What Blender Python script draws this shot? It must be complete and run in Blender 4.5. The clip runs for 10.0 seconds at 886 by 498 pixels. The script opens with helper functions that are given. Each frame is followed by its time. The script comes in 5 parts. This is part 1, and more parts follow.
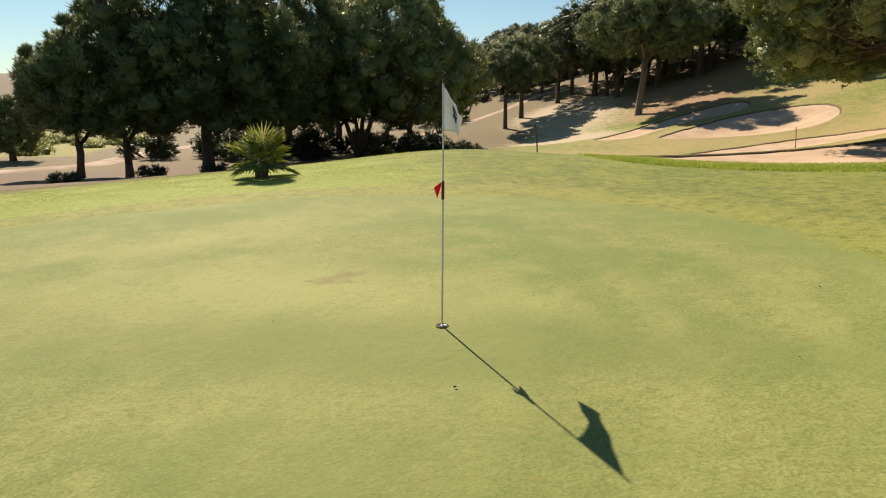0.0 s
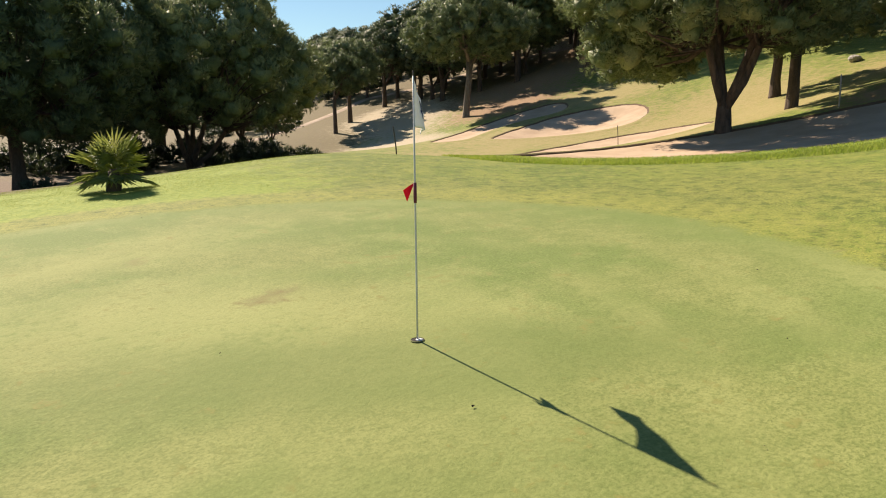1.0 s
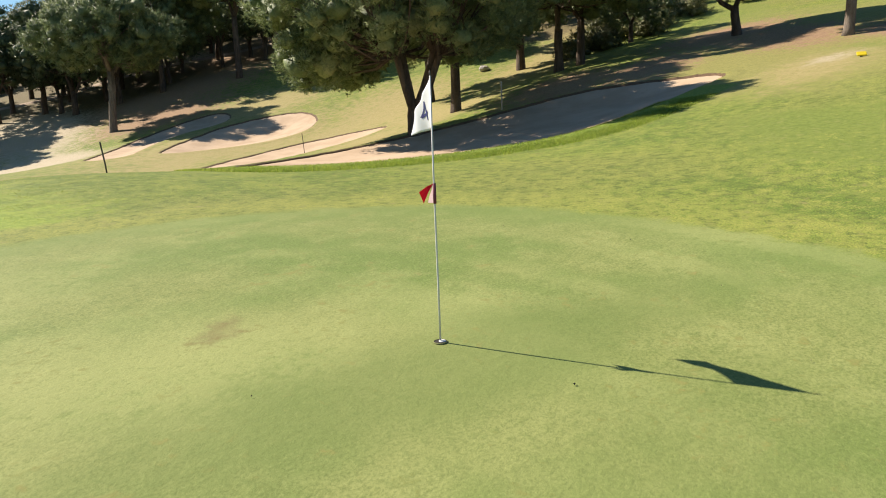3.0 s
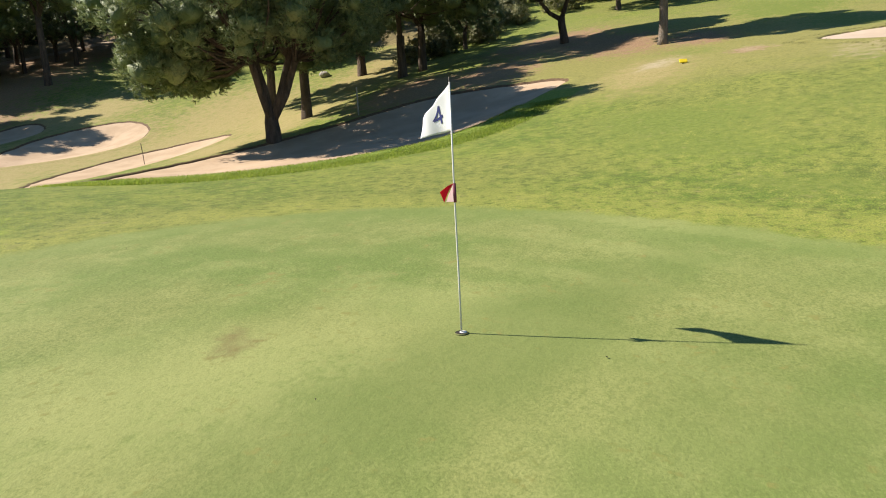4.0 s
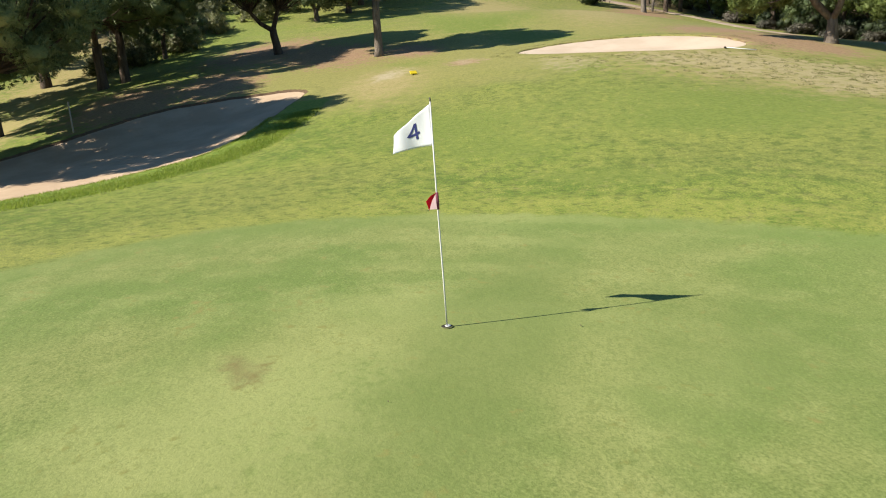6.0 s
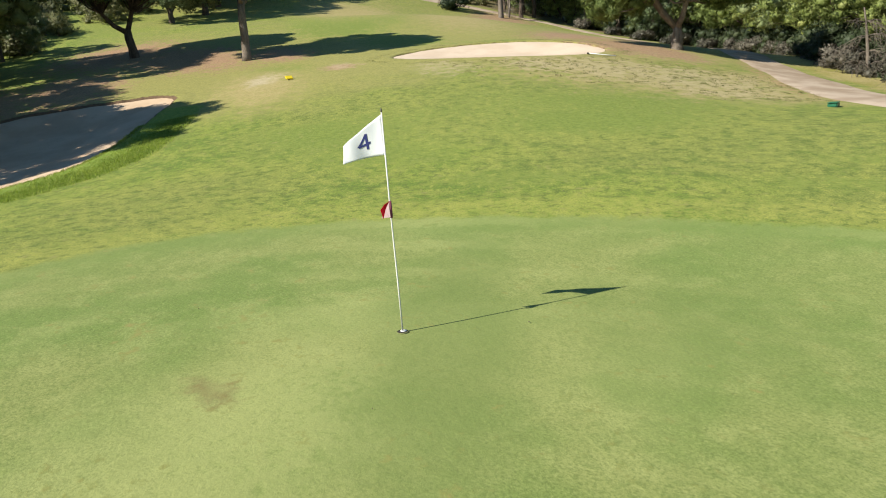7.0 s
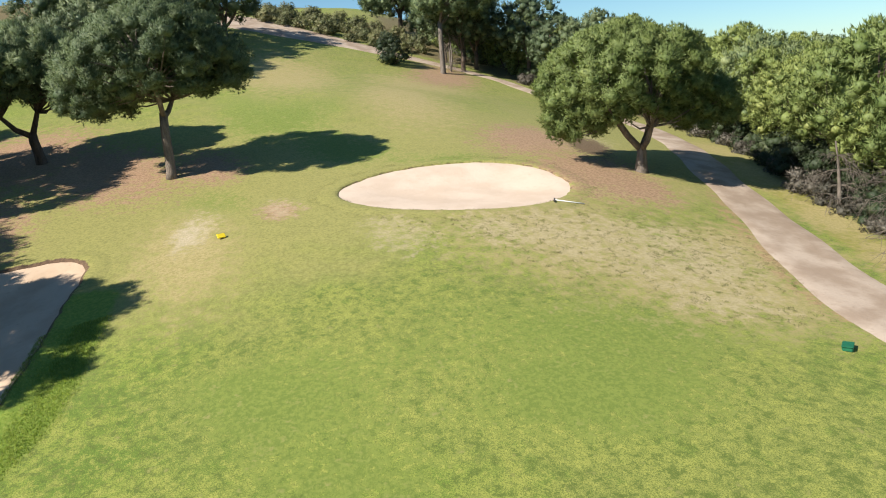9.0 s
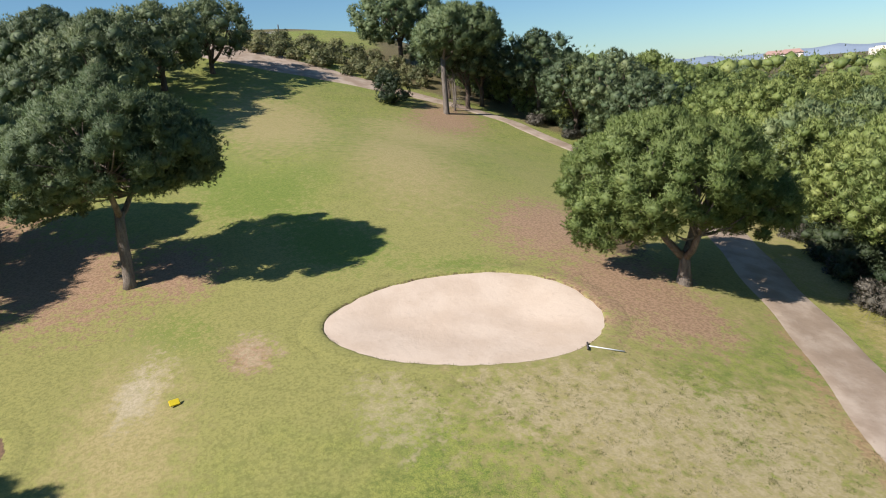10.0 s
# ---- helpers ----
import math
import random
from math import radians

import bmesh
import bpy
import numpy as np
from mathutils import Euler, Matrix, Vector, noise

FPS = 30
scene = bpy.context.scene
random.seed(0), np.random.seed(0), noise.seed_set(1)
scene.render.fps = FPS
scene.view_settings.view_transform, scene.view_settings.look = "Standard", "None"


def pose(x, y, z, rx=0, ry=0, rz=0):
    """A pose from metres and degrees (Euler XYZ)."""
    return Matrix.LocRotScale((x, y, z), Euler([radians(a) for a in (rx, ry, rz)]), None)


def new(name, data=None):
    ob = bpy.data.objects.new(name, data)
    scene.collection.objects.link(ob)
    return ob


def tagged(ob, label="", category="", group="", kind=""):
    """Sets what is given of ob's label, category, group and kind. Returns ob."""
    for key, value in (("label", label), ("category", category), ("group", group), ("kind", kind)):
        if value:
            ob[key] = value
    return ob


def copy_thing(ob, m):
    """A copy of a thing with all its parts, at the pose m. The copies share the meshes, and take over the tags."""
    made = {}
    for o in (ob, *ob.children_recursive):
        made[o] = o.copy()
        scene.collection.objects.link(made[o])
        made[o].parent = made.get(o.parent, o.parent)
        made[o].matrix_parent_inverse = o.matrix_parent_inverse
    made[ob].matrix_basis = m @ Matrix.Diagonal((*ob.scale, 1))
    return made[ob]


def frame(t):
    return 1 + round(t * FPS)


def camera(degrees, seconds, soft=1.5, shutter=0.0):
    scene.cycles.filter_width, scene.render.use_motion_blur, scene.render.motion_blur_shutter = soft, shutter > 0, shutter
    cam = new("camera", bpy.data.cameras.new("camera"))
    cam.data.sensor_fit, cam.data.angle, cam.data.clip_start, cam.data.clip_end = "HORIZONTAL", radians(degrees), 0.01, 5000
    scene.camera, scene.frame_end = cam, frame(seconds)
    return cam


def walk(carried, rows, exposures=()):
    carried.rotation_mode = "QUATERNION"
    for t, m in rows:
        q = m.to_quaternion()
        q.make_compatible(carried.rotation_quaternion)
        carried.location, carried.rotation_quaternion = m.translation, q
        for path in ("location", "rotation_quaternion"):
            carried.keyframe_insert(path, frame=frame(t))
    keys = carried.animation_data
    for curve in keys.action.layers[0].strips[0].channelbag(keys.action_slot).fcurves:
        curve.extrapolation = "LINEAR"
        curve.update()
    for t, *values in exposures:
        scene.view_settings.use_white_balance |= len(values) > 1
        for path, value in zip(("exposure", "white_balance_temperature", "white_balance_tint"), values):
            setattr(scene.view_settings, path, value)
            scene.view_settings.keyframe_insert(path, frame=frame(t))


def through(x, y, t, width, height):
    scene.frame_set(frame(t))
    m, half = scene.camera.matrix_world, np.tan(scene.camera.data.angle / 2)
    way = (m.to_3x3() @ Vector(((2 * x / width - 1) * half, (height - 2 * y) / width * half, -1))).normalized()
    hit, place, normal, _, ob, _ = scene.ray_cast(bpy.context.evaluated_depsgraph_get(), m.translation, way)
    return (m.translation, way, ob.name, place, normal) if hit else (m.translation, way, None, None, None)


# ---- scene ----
cam = camera(64.0, 10.0, 1.05)
METRES, EYE, TILT, LEAN, TURN = 23.72, 2.158, 0.0, 0.0, -18.5
ROWS = [
    (0.0, 0.0, 0.0, 0.0, 0.06, -11.43, -0.29),
    (0.5, -0.0245, 0.0131, -0.0024, -6.78, -11.23, 0.07),
    (1.0, -0.0493, 0.0263, -0.0033, -14.35, -11.07, 0.52),
    (1.5, -0.0734, 0.0385, -0.0034, -21.64, -11.0, 0.9),
    (2.0, -0.1009, 0.0519, -0.0039, -29.11, -10.96, 1.29),
    (2.5, -0.1292, 0.0664, -0.0041, -36.13, -10.95, 1.72),
    (4.0, -0.2099, 0.1253, -0.0012, -57.29, -11.18, 2.98),
    (4.5, -0.2311, 0.1473, 0.0004, -63.78, -11.35, 3.31),
    (5.0, -0.2499, 0.172, 0.0024, -70.42, -11.59, 3.65),
    (5.5, -0.2637, 0.1947, 0.0053, -76.32, -11.83, 3.94),
    (7.0, -0.279, 0.2499, 0.0147, -93.58, -12.75, 4.61),
    (7.5, -0.2726, 0.2622, 0.0243, -97.14, -13.01, 4.7),
    (8.0, -0.247, 0.2655, 0.0845, -98.23, -13.13, 4.68),
    (8.5, -0.1891, 0.2594, 0.1684, -98.62, -13.16, 4.62),
    (9.0, -0.0972, 0.2469, 0.2528, -98.83, -13.17, 4.55),
    (9.5, 0.0152, 0.2291, 0.3262, -98.81, -13.13, 4.51),
    (10.0, 0.1547, 0.2053, 0.405, -98.77, -13.11, 4.48),
]
EXPOSURES = [(0.0, 0.60, 8000, 18), (1.0, 0.76, 7550, 18), (2.5, 0.82, 7000, 15), (4.5, 0.75, 6800, 12), (7.5, 0.73, 6550, 7), (9.0, 0.81, 6400, 12), (10.0, 0.56, 6200, 15)]
walk(cam, [(t, pose(0, 0, EYE, TILT, LEAN, TURN) @ pose(METRES * x, METRES * y, METRES * z, 90 + pitch, roll, yaw)) for t, x, y, z, yaw, pitch, roll in ROWS], EXPOSURES)

# ---------------------------------------------------------------- light
SUN = Vector((-0.047, 0.778, 0.627)).normalized()
world = bpy.data.worlds.new("sky")
scene.world = world
world.use_nodes = True
wn = world.node_tree
sky = wn.nodes.new("ShaderNodeTexSky")
sky.sky_type = "NISHITA"
sky.sun_disc = False
sky.sun_elevation = math.asin(SUN.z)
sky.sun_rotation = math.atan2(SUN.x, SUN.y)
sky.air_density, sky.dust_density, sky.ozone_density = 1.0, 0.1, 3.5
haze = wn.nodes.new("ShaderNodeMix")
haze.data_type, haze.blend_type = "RGBA", "MULTIPLY"
haze.inputs["Factor"].default_value = 1.0
haze.inputs["B"].default_value = (0.84, 1.08, 1.15, 1.0)
wn.links.new(sky.outputs[0], haze.inputs["A"])
wn.links.new(haze.outputs["Result"], wn.nodes["Background"].inputs[0])
wn.nodes["Background"].inputs[1].default_value = 0.059
sun_data = bpy.data.lights.new("sun", "SUN")
sun_data.energy, sun_data.angle, sun_data.color = 5.0, radians(0.53), (1.0, 0.94, 0.83)
sun = new("sun", sun_data)
sun.rotation_euler = SUN.to_track_quat("Z", "Y").to_euler()



# ---------------------------------------------------------------- material helpers
def material(name):
    m = bpy.data.materials.new(name)
    m.use_nodes = True
    return m, m.node_tree, m.node_tree.nodes["Principled BSDF"]


def node(nt, kind, **values):
    n = nt.nodes.new(kind)
    for key, value in values.items():
        if key in n.inputs:
            n.inputs[key].default_value = value
    return n


def noise_tex(nt, scale, detail=4.0, rough=0.55, vec=None, stretch=None):
    n = node(nt, "ShaderNodeTexNoise", Scale=scale, Detail=detail, Roughness=rough)
    if vec is None:
        tc = nt.nodes.new("ShaderNodeNewGeometry")
        vec = tc.outputs["Position"]
    if stretch:
        mp = nt.nodes.new("ShaderNodeMapping")
        mp.inputs["Scale"].default_value = stretch
        nt.links.new(vec, mp.inputs[0])
        vec = mp.outputs[0]
    nt.links.new(vec, n.inputs["Vector"])
    return n.outputs["Fac"]


def mathn(nt, op, a, b=0.0, c=0.0):
    n = nt.nodes.new("ShaderNodeMath")
    n.operation = op
    for i, v in enumerate((a, b, c)):
        if isinstance(v, (int, float)):
            n.inputs[i].default_value = v
        else:
            nt.links.new(v, n.inputs[i])
    return n.outputs[0]


def ramp(nt, fac, lo, hi):
    n = nt.nodes.new("ShaderNodeMapRange")
    n.interpolation_type = "SMOOTHSTEP"
    n.inputs["From Min"].default_value, n.inputs["From Max"].default_value = lo, hi
    nt.links.new(fac, n.inputs["Value"])
    return n.outputs[0]


def mix(nt, fac, a, b):
    n = nt.nodes.new("ShaderNodeMix")
    n.data_type = "RGBA"
    ins = [s for s in n.inputs if s.type == "RGBA"]
    for s, v in ((n.inputs[0], fac), (ins[0], a), (ins[1], b)):
        if isinstance(v, tuple):
            s.default_value = (*v, 1.0)
        elif isinstance(v, (int, float)):
            s.default_value = v
        else:
            nt.links.new(v, s)
    return [s for s in n.outputs if s.type == "RGBA"][0]


def bump(nt, bsdf, height, distance, strength=1.0):
    n = nt.nodes.new("ShaderNodeBump")
    n.inputs["Distance"].default_value, n.inputs["Strength"].default_value = distance, strength
    nt.links.new(height, n.inputs["Height"])
    nt.links.new(n.outputs[0], bsdf.inputs["Normal"])


def attr(nt, name):
    n = nt.nodes.new("ShaderNodeAttribute")
    n.attribute_name = name
    return n.outputs["Fac"]


def plain(name, a, b, rough=0.6, scale=8.0, relief=0.0, metal=0.0, detail=5.0, stretch=None):
    """A surface that varies between two colours at a coarse and a fine scale."""
    m, nt, p = material(name)
    big = noise_tex(nt, scale, detail, 0.6, stretch=stretch)
    fine = noise_tex(nt, scale * 9.0, 3.0, 0.6, stretch=stretch)
    f = ramp(nt, mathn(nt, "ADD", mathn(nt, "MULTIPLY", big, 0.65), mathn(nt, "MULTIPLY", fine, 0.35)), 0.32, 0.68)
    nt.links.new(mix(nt, f, a, b), p.inputs["Base Color"])
    p.inputs["Roughness"].default_value = rough
    p.inputs["Metallic"].default_value = metal
    if relief:
        bump(nt, p, f, relief)
    return m


def foliage(name, a, b, tip, gloss=0.55, leaf=0.25, scale=0.9):
    """Needles or leaves: colour differs from spray to spray, from clump to clump and from plant to plant."""
    m, nt, p = material(name)
    geo = nt.nodes.new("ShaderNodeNewGeometry")
    info = nt.nodes.new("ShaderNodeObjectInfo")
    clump = noise_tex(nt, scale, 3.0)
    c = mix(nt, ramp(nt, clump, 0.35, 0.65), a, b)
    c = mix(nt, ramp(nt, geo.outputs["Random Per Island"], 0.55, 1.0), c, tip)
    grain = noise_tex(nt, 11.0, 3.0, 0.7)
    c = mix(nt, mathn(nt, "MULTIPLY", ramp(nt, grain, 0.5, 0.66), 0.5), c, tuple(v * 0.5 for v in a))
    hue = nt.nodes.new("ShaderNodeHueSaturation")
    nt.links.new(c, hue.inputs["Color"])
    nt.links.new(mathn(nt, "ADD", mathn(nt, "MULTIPLY", info.outputs["Random"], 0.5), 0.75), hue.inputs["Value"])
    nt.links.new(mathn(nt, "ADD", mathn(nt, "MULTIPLY", info.outputs["Random"], -0.03), 0.515), hue.inputs["Hue"])
    nt.links.new(hue.outputs[0], p.inputs["Base Color"])
    p.inputs["Roughness"].default_value = gloss
    bump(nt, p, grain, 0.06, 0.7)
    tr = nt.nodes.new("ShaderNodeBsdfTranslucent")
    nt.links.new(hue.outputs[0], tr.inputs["Color"])
    mx = nt.nodes.new("ShaderNodeMixShader")
    mx.inputs[0].default_value = leaf
    nt.links.new(p.outputs[0], mx.inputs[1])
    nt.links.new(tr.outputs[0], mx.inputs[2])
    nt.links.new(mx.outputs[0], nt.nodes["Material Output"].inputs["Surface"])
    return m


# ---------------------------------------------------------------- materials
def turf_material():
    m, nt, p = material("turf")
    geo = nt.nodes.new("ShaderNodeNewGeometry")
    pos = geo.outputs["Position"]
    n_huge = noise_tex(nt, 0.10, 3.0, 0.5, pos)
    n_big = noise_tex(nt, 0.42, 4.0, 0.55, pos)
    n_mid = noise_tex(nt, 1.9, 4.0, 0.6, pos)
    n_spot = noise_tex(nt, 4.3, 5.0, 0.7, pos)
    n_small = noise_tex(nt, 9.0, 4.0, 0.65, pos)
    n_fine = noise_tex(nt, 38.0, 4.0, 0.75, pos)
    # putting surface: pale, fine, with darker and yellower clouds
    g = mix(nt, ramp(nt, n_big, 0.40, 0.60), GREEN_A, GREEN_B)
    n_cloud = noise_tex(nt, 0.19, 3.0, 0.55, pos)
    g = mix(nt, mathn(nt, "MULTIPLY", ramp(nt, n_cloud, 0.50, 0.66), 0.6), g, GREEN_C)
    g = mix(nt, mathn(nt, "MULTIPLY", ramp(nt, n_cloud, 0.47, 0.34), 0.65), g, GREEN_B)
    g = mix(nt, mathn(nt, "MULTIPLY", ramp(nt, n_mid, 0.46, 0.66), 0.35), g, GREEN_C)
    g = mix(nt, mathn(nt, "MULTIPLY", ramp(nt, n_small, 0.47, 0.66), 0.55), g, GREEN_D)
    g = mix(nt, mathn(nt, "MULTIPLY", ramp(nt, n_fine, 0.47, 0.62), 0.62), g, GREEN_E)
    g = mix(nt, mathn(nt, "MULTIPLY", ramp(nt, n_fine, 0.46, 0.34), 0.45), g, GREEN_C)
    # apron and fairway: coarser, with lighter tufts and dark spots
    n_patch = noise_tex(nt, 0.85, 4.0, 0.6, pos)
    f = mix(nt, ramp(nt, n_big, 0.42, 0.60), FAIR_A, FAIR_B)
    f = mix(nt, mathn(nt, "MULTIPLY", ramp(nt, n_patch, 0.51, 0.61), 0.65), f, FAIR_B)
    f = mix(nt, mathn(nt, "MULTIPLY", ramp(nt, n_huge, 0.42, 0.60), 0.55), f, FAIR_D)
    f = mix(nt, mathn(nt, "MULTIPLY", ramp(nt, n_mid, 0.47, 0.62), 0.5), f, FAIR_C)
    f = mix(nt, mathn(nt, "MULTIPLY", ramp(nt, n_mid, 0.44, 0.34), 0.55), f, FAIR_B)
    f = mix(nt, mathn(nt, "MULTIPLY", ramp(nt, n_spot, 0.52, 0.60), 0.9), f, FAIR_E)
    f = mix(nt, mathn(nt, "MULTIPLY", ramp(nt, n_spot, 0.47, 0.39), 0.7), f, FAIR_C)
    f = mix(nt, mathn(nt, "MULTIPLY", ramp(nt, n_small, 0.52, 0.66), 0.6), f, FAIR_E)
    f = mix(nt, mathn(nt, "MULTIPLY", ramp(nt, n_fine, 0.48, 0.58), 0.85), f, FAIR_E)
    f = mix(nt, mathn(nt, "MULTIPLY", ramp(nt, n_fine, 0.46, 0.36), 0.55), f, FAIR_C)
    # the slope above is drier
    f = mix(nt, mathn(nt, "MULTIPLY", ramp(nt, mathn(nt, "ADD", attr(nt, "upper"), mathn(nt, "MULTIPLY", mathn(nt, "SUBTRACT", n_big, 0.5), 1.2)), 0.15, 0.95), 0.78), f,
            mix(nt, ramp(nt, n_small, 0.4, 0.65), (0.29, 0.262, 0.09), (0.20, 0.182, 0.06)))
    edge = mathn(nt, "ADD", attr(nt, "green"), mathn(nt, "MULTIPLY", mathn(nt, "SUBTRACT", n_mid, 0.5), 0.7))
    edge = mathn(nt, "ADD", edge, mathn(nt, "MULTIPLY", mathn(nt, "SUBTRACT", n_small, 0.5), 0.5))
    on_green = ramp(nt, edge, -0.12, 0.22)
    # a mown collar: paler outside the edge, a little darker just within
    f = mix(nt, mathn(nt, "MULTIPLY", mathn(nt, "MULTIPLY", ramp(nt, edge, -1.5, -0.8), ramp(nt, n_small, 0.35, 0.6)), 0.45), f, FAIR_C)
    g = mix(nt, mathn(nt, "MULTIPLY", ramp(nt, edge, 1.1, 0.5), 0.35), g, GREEN_B)
    swath = mathn(nt, "SINE", mathn(nt, "MULTIPLY", edge, 5.2))
    g = mix(nt, mathn(nt, "MULTIPLY", mathn(nt, "MULTIPLY", ramp(nt, swath, 0.1, 0.9), ramp(nt, n_cloud, 0.38, 0.6)), 0.3), g, GREEN_C)
    # a darker green patch and band on one side of the hole
    g = mix(nt, mathn(nt, "MULTIPLY", ramp(nt, mathn(nt, "ADD", attr(nt, "deep"), mathn(nt, "MULTIPLY", mathn(nt, "SUBTRACT", n_big, 0.5), 1.0)), 0.15, 0.9), 0.58), g, GREEN_D)
    g = mix(nt, mathn(nt, "MULTIPLY", mathn(nt, "MULTIPLY", ramp(nt, mathn(nt, "ADD", attr(nt, "light"), mathn(nt, "MULTIPLY", mathn(nt, "SUBTRACT", n_mid, 0.5), 1.0)), 0.2, 1.0), ramp(nt, n_small, 0.3, 0.6)), 0.55), g, GREEN_C)
    c = mix(nt, on_green, f, g)

    def zone(c, name, colour_a, colour_b, wobble, lo, hi):
        """Lays a kind of ground over the rest where the named mask, broken up by noise, says so."""
        v = mathn(nt, "ADD", attr(nt, name), mathn(nt, "MULTIPLY", mathn(nt, "SUBTRACT", n_mid, 0.5), wobble))
        v = mathn(nt, "ADD", v, mathn(nt, "MULTIPLY", mathn(nt, "SUBTRACT", n_small, 0.5), wobble))
        v = mathn(nt, "ADD", v, mathn(nt, "MULTIPLY", mathn(nt, "SUBTRACT", n_spot, 0.5), wobble))
        col = mix(nt, ramp(nt, n_small, 0.40, 0.62), colour_a, colour_b)
        amount = ramp(nt, v, lo, hi)
        if name not in ("dry", "fresh"):
            amount = mathn(nt, "MULTIPLY", amount, ramp(nt, attr(nt, name), 0.02, 0.2))
        return mix(nt, amount, c, col)

    c = zone(c, "wild", (0.155, 0.115, 0.058), (0.10, 0.082, 0.036), 0.6, 0.3, 0.7)
    c = zone(c, "field", (0.24, 0.22, 0.05), (0.16, 0.16, 0.035), 0.8, 0.3, 0.7)
    c = zone(c, "heath", (0.115, 0.078, 0.058), (0.075, 0.055, 0.04), 0.6, 0.3, 0.7)
    c = zone(c, "lush", (0.135, 0.205, 0.028), (0.21, 0.27, 0.042), 0.7, 0.35, 0.7)
    c = zone(c, "fresh", (0.125, 0.168, 0.03), (0.175, 0.215, 0.042), 2.8, 0.4, 1.3)
    c = zone(c, "dry", (0.35, 0.285, 0.13), (0.26, 0.22, 0.085), 1.6, 0.2, 1.0)
    c = zone(c, "straw", (0.34, 0.215, 0.135), (0.23, 0.145, 0.085), 1.4, 0.22, 0.8)
    c = zone(c, "bare", (0.46, 0.38, 0.28), (0.36, 0.31, 0.20), 1.4, 0.25, 1.2)
    fade = ramp(nt, attr(nt, "worn"), 0.05, 0.4)
    c = mix(nt, mathn(nt, "MULTIPLY", fade, 0.62), c, zone(c, "worn", (0.43, 0.355, 0.225), (0.33, 0.275, 0.15), 3.0, 0.3, 1.2))
    c = zone(c, "bank", (0.17, 0.245, 0.028), (0.245, 0.305, 0.045), 0.9, 0.3, 0.8)
    c = zone(c, "verge", (0.34, 0.22, 0.12), (0.26, 0.185, 0.09), 2.4, 0.4, 1.3)
    c = zone(c, "earth", (0.14, 0.088, 0.053), (0.095, 0.06, 0.037), 0.8, 0.35, 0.7)
    c = zone(c, "brownspot", (0.15, 0.12, 0.05), (0.19, 0.16, 0.06), 0.8, 0.5, 1.3)
    nt.links.new(c, p.inputs["Base Color"])
    p.inputs["Roughness"].default_value = 0.85
    p.inputs["Specular IOR Level"].default_value = 0.2
    p.inputs["Sheen Weight"].default_value = 0.07
    p.inputs["Sheen Roughness"].default_value = 0.45
    p.inputs["Sheen Tint"].default_value = (0.85, 0.9, 0.45, 1.0)
    amount = mathn(nt, "SUBTRACT", 1.0, mathn(nt, "MULTIPLY", on_green, 0.5))
    rel = mathn(nt, "ADD", mathn(nt, "MULTIPLY", n_fine, 0.45), n_small)
    bump(nt, p, mathn(nt, "MULTIPLY", rel, amount), 0.03, 0.55)
    return m


GREEN_A, GREEN_B, GREEN_C = (0.225, 0.252, 0.078), (0.148, 0.21, 0.05), (0.315, 0.335, 0.12)
GREEN_D, GREEN_E = (0.138, 0.185, 0.048), (0.105, 0.14, 0.034)
FAIR_A, FAIR_B, FAIR_C = (0.205, 0.255, 0.042), (0.11, 0.18, 0.024), (0.305, 0.31, 0.068)
FAIR_D, FAIR_E = (0.25, 0.235, 0.07), (0.085, 0.118, 0.022)
TURF = turf_material()


def sand_material(name, a, b, speck):
    m, nt, p = material(name)
    n1 = noise_tex(nt, 0.7, 4.0)
    n2 = noise_tex(nt, 4.5, 5.0, 0.65)
    n3 = noise_tex(nt, 60.0, 2.0)
    c = mix(nt, ramp(nt, n1, 0.35, 0.65), a, b)
    c = mix(nt, mathn(nt, "MULTIPLY", ramp(nt, n2, 0.55, 0.75), 0.5), c, speck)
    nt.links.new(c, p.inputs["Base Color"])
    p.inputs["Roughness"].default_value = 0.9
    p.inputs["Specular IOR Level"].default_value = 0.15
    bump(nt, p, mathn(nt, "ADD", n2, mathn(nt, "MULTIPLY", n3, 0.15)), 0.035, 0.5)
    return m


SAND = sand_material("sand", (0.53, 0.40, 0.28), (0.45, 0.33, 0.225), (0.36, 0.255, 0.17))
SAND_PALE = sand_material("pale_sand", (0.58, 0.47, 0.365), (0.52, 0.41, 0.31), (0.45, 0.355, 0.27))
GRAVEL = sand_material("path_gravel", (0.44, 0.355, 0.275), (0.31, 0.235, 0.17), (0.25, 0.185, 0.13))
BARK = plain("pine_bark", (0.17, 0.12, 0.085), (0.055, 0.04, 0.03), 0.9, 3.0, 0.04, stretch=(2.2, 2.2, 0.45))
BARK_GREY = plain("grey_bark", (0.30, 0.25, 0.20), (0.12, 0.095, 0.075), 0.9, 3.0, 0.04, stretch=(2.2, 2.2, 0.45))
DEADWOOD = plain("dead_wood", (0.21, 0.175, 0.14), (0.10, 0.082, 0.065), 0.85, 4.0, 0.02, stretch=(2, 2, 0.5))
NEEDLES = foliage("pine_needles", (0.14, 0.20, 0.085), (0.20, 0.255, 0.105), (0.27, 0.315, 0.135), leaf=0.32)
# brighter yellow-green needles, with sunlight on the crowns put into the colour
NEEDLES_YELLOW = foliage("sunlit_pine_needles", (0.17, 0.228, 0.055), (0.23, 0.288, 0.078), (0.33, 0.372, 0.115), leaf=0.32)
# the plain needles scaled darker, painting in the shade of gaps in hill crowns
NEEDLES_SHADED = foliage("shaded_pine_needles", (0.085, 0.128, 0.055), (0.125, 0.168, 0.07), (0.19, 0.225, 0.10), leaf=0.25)
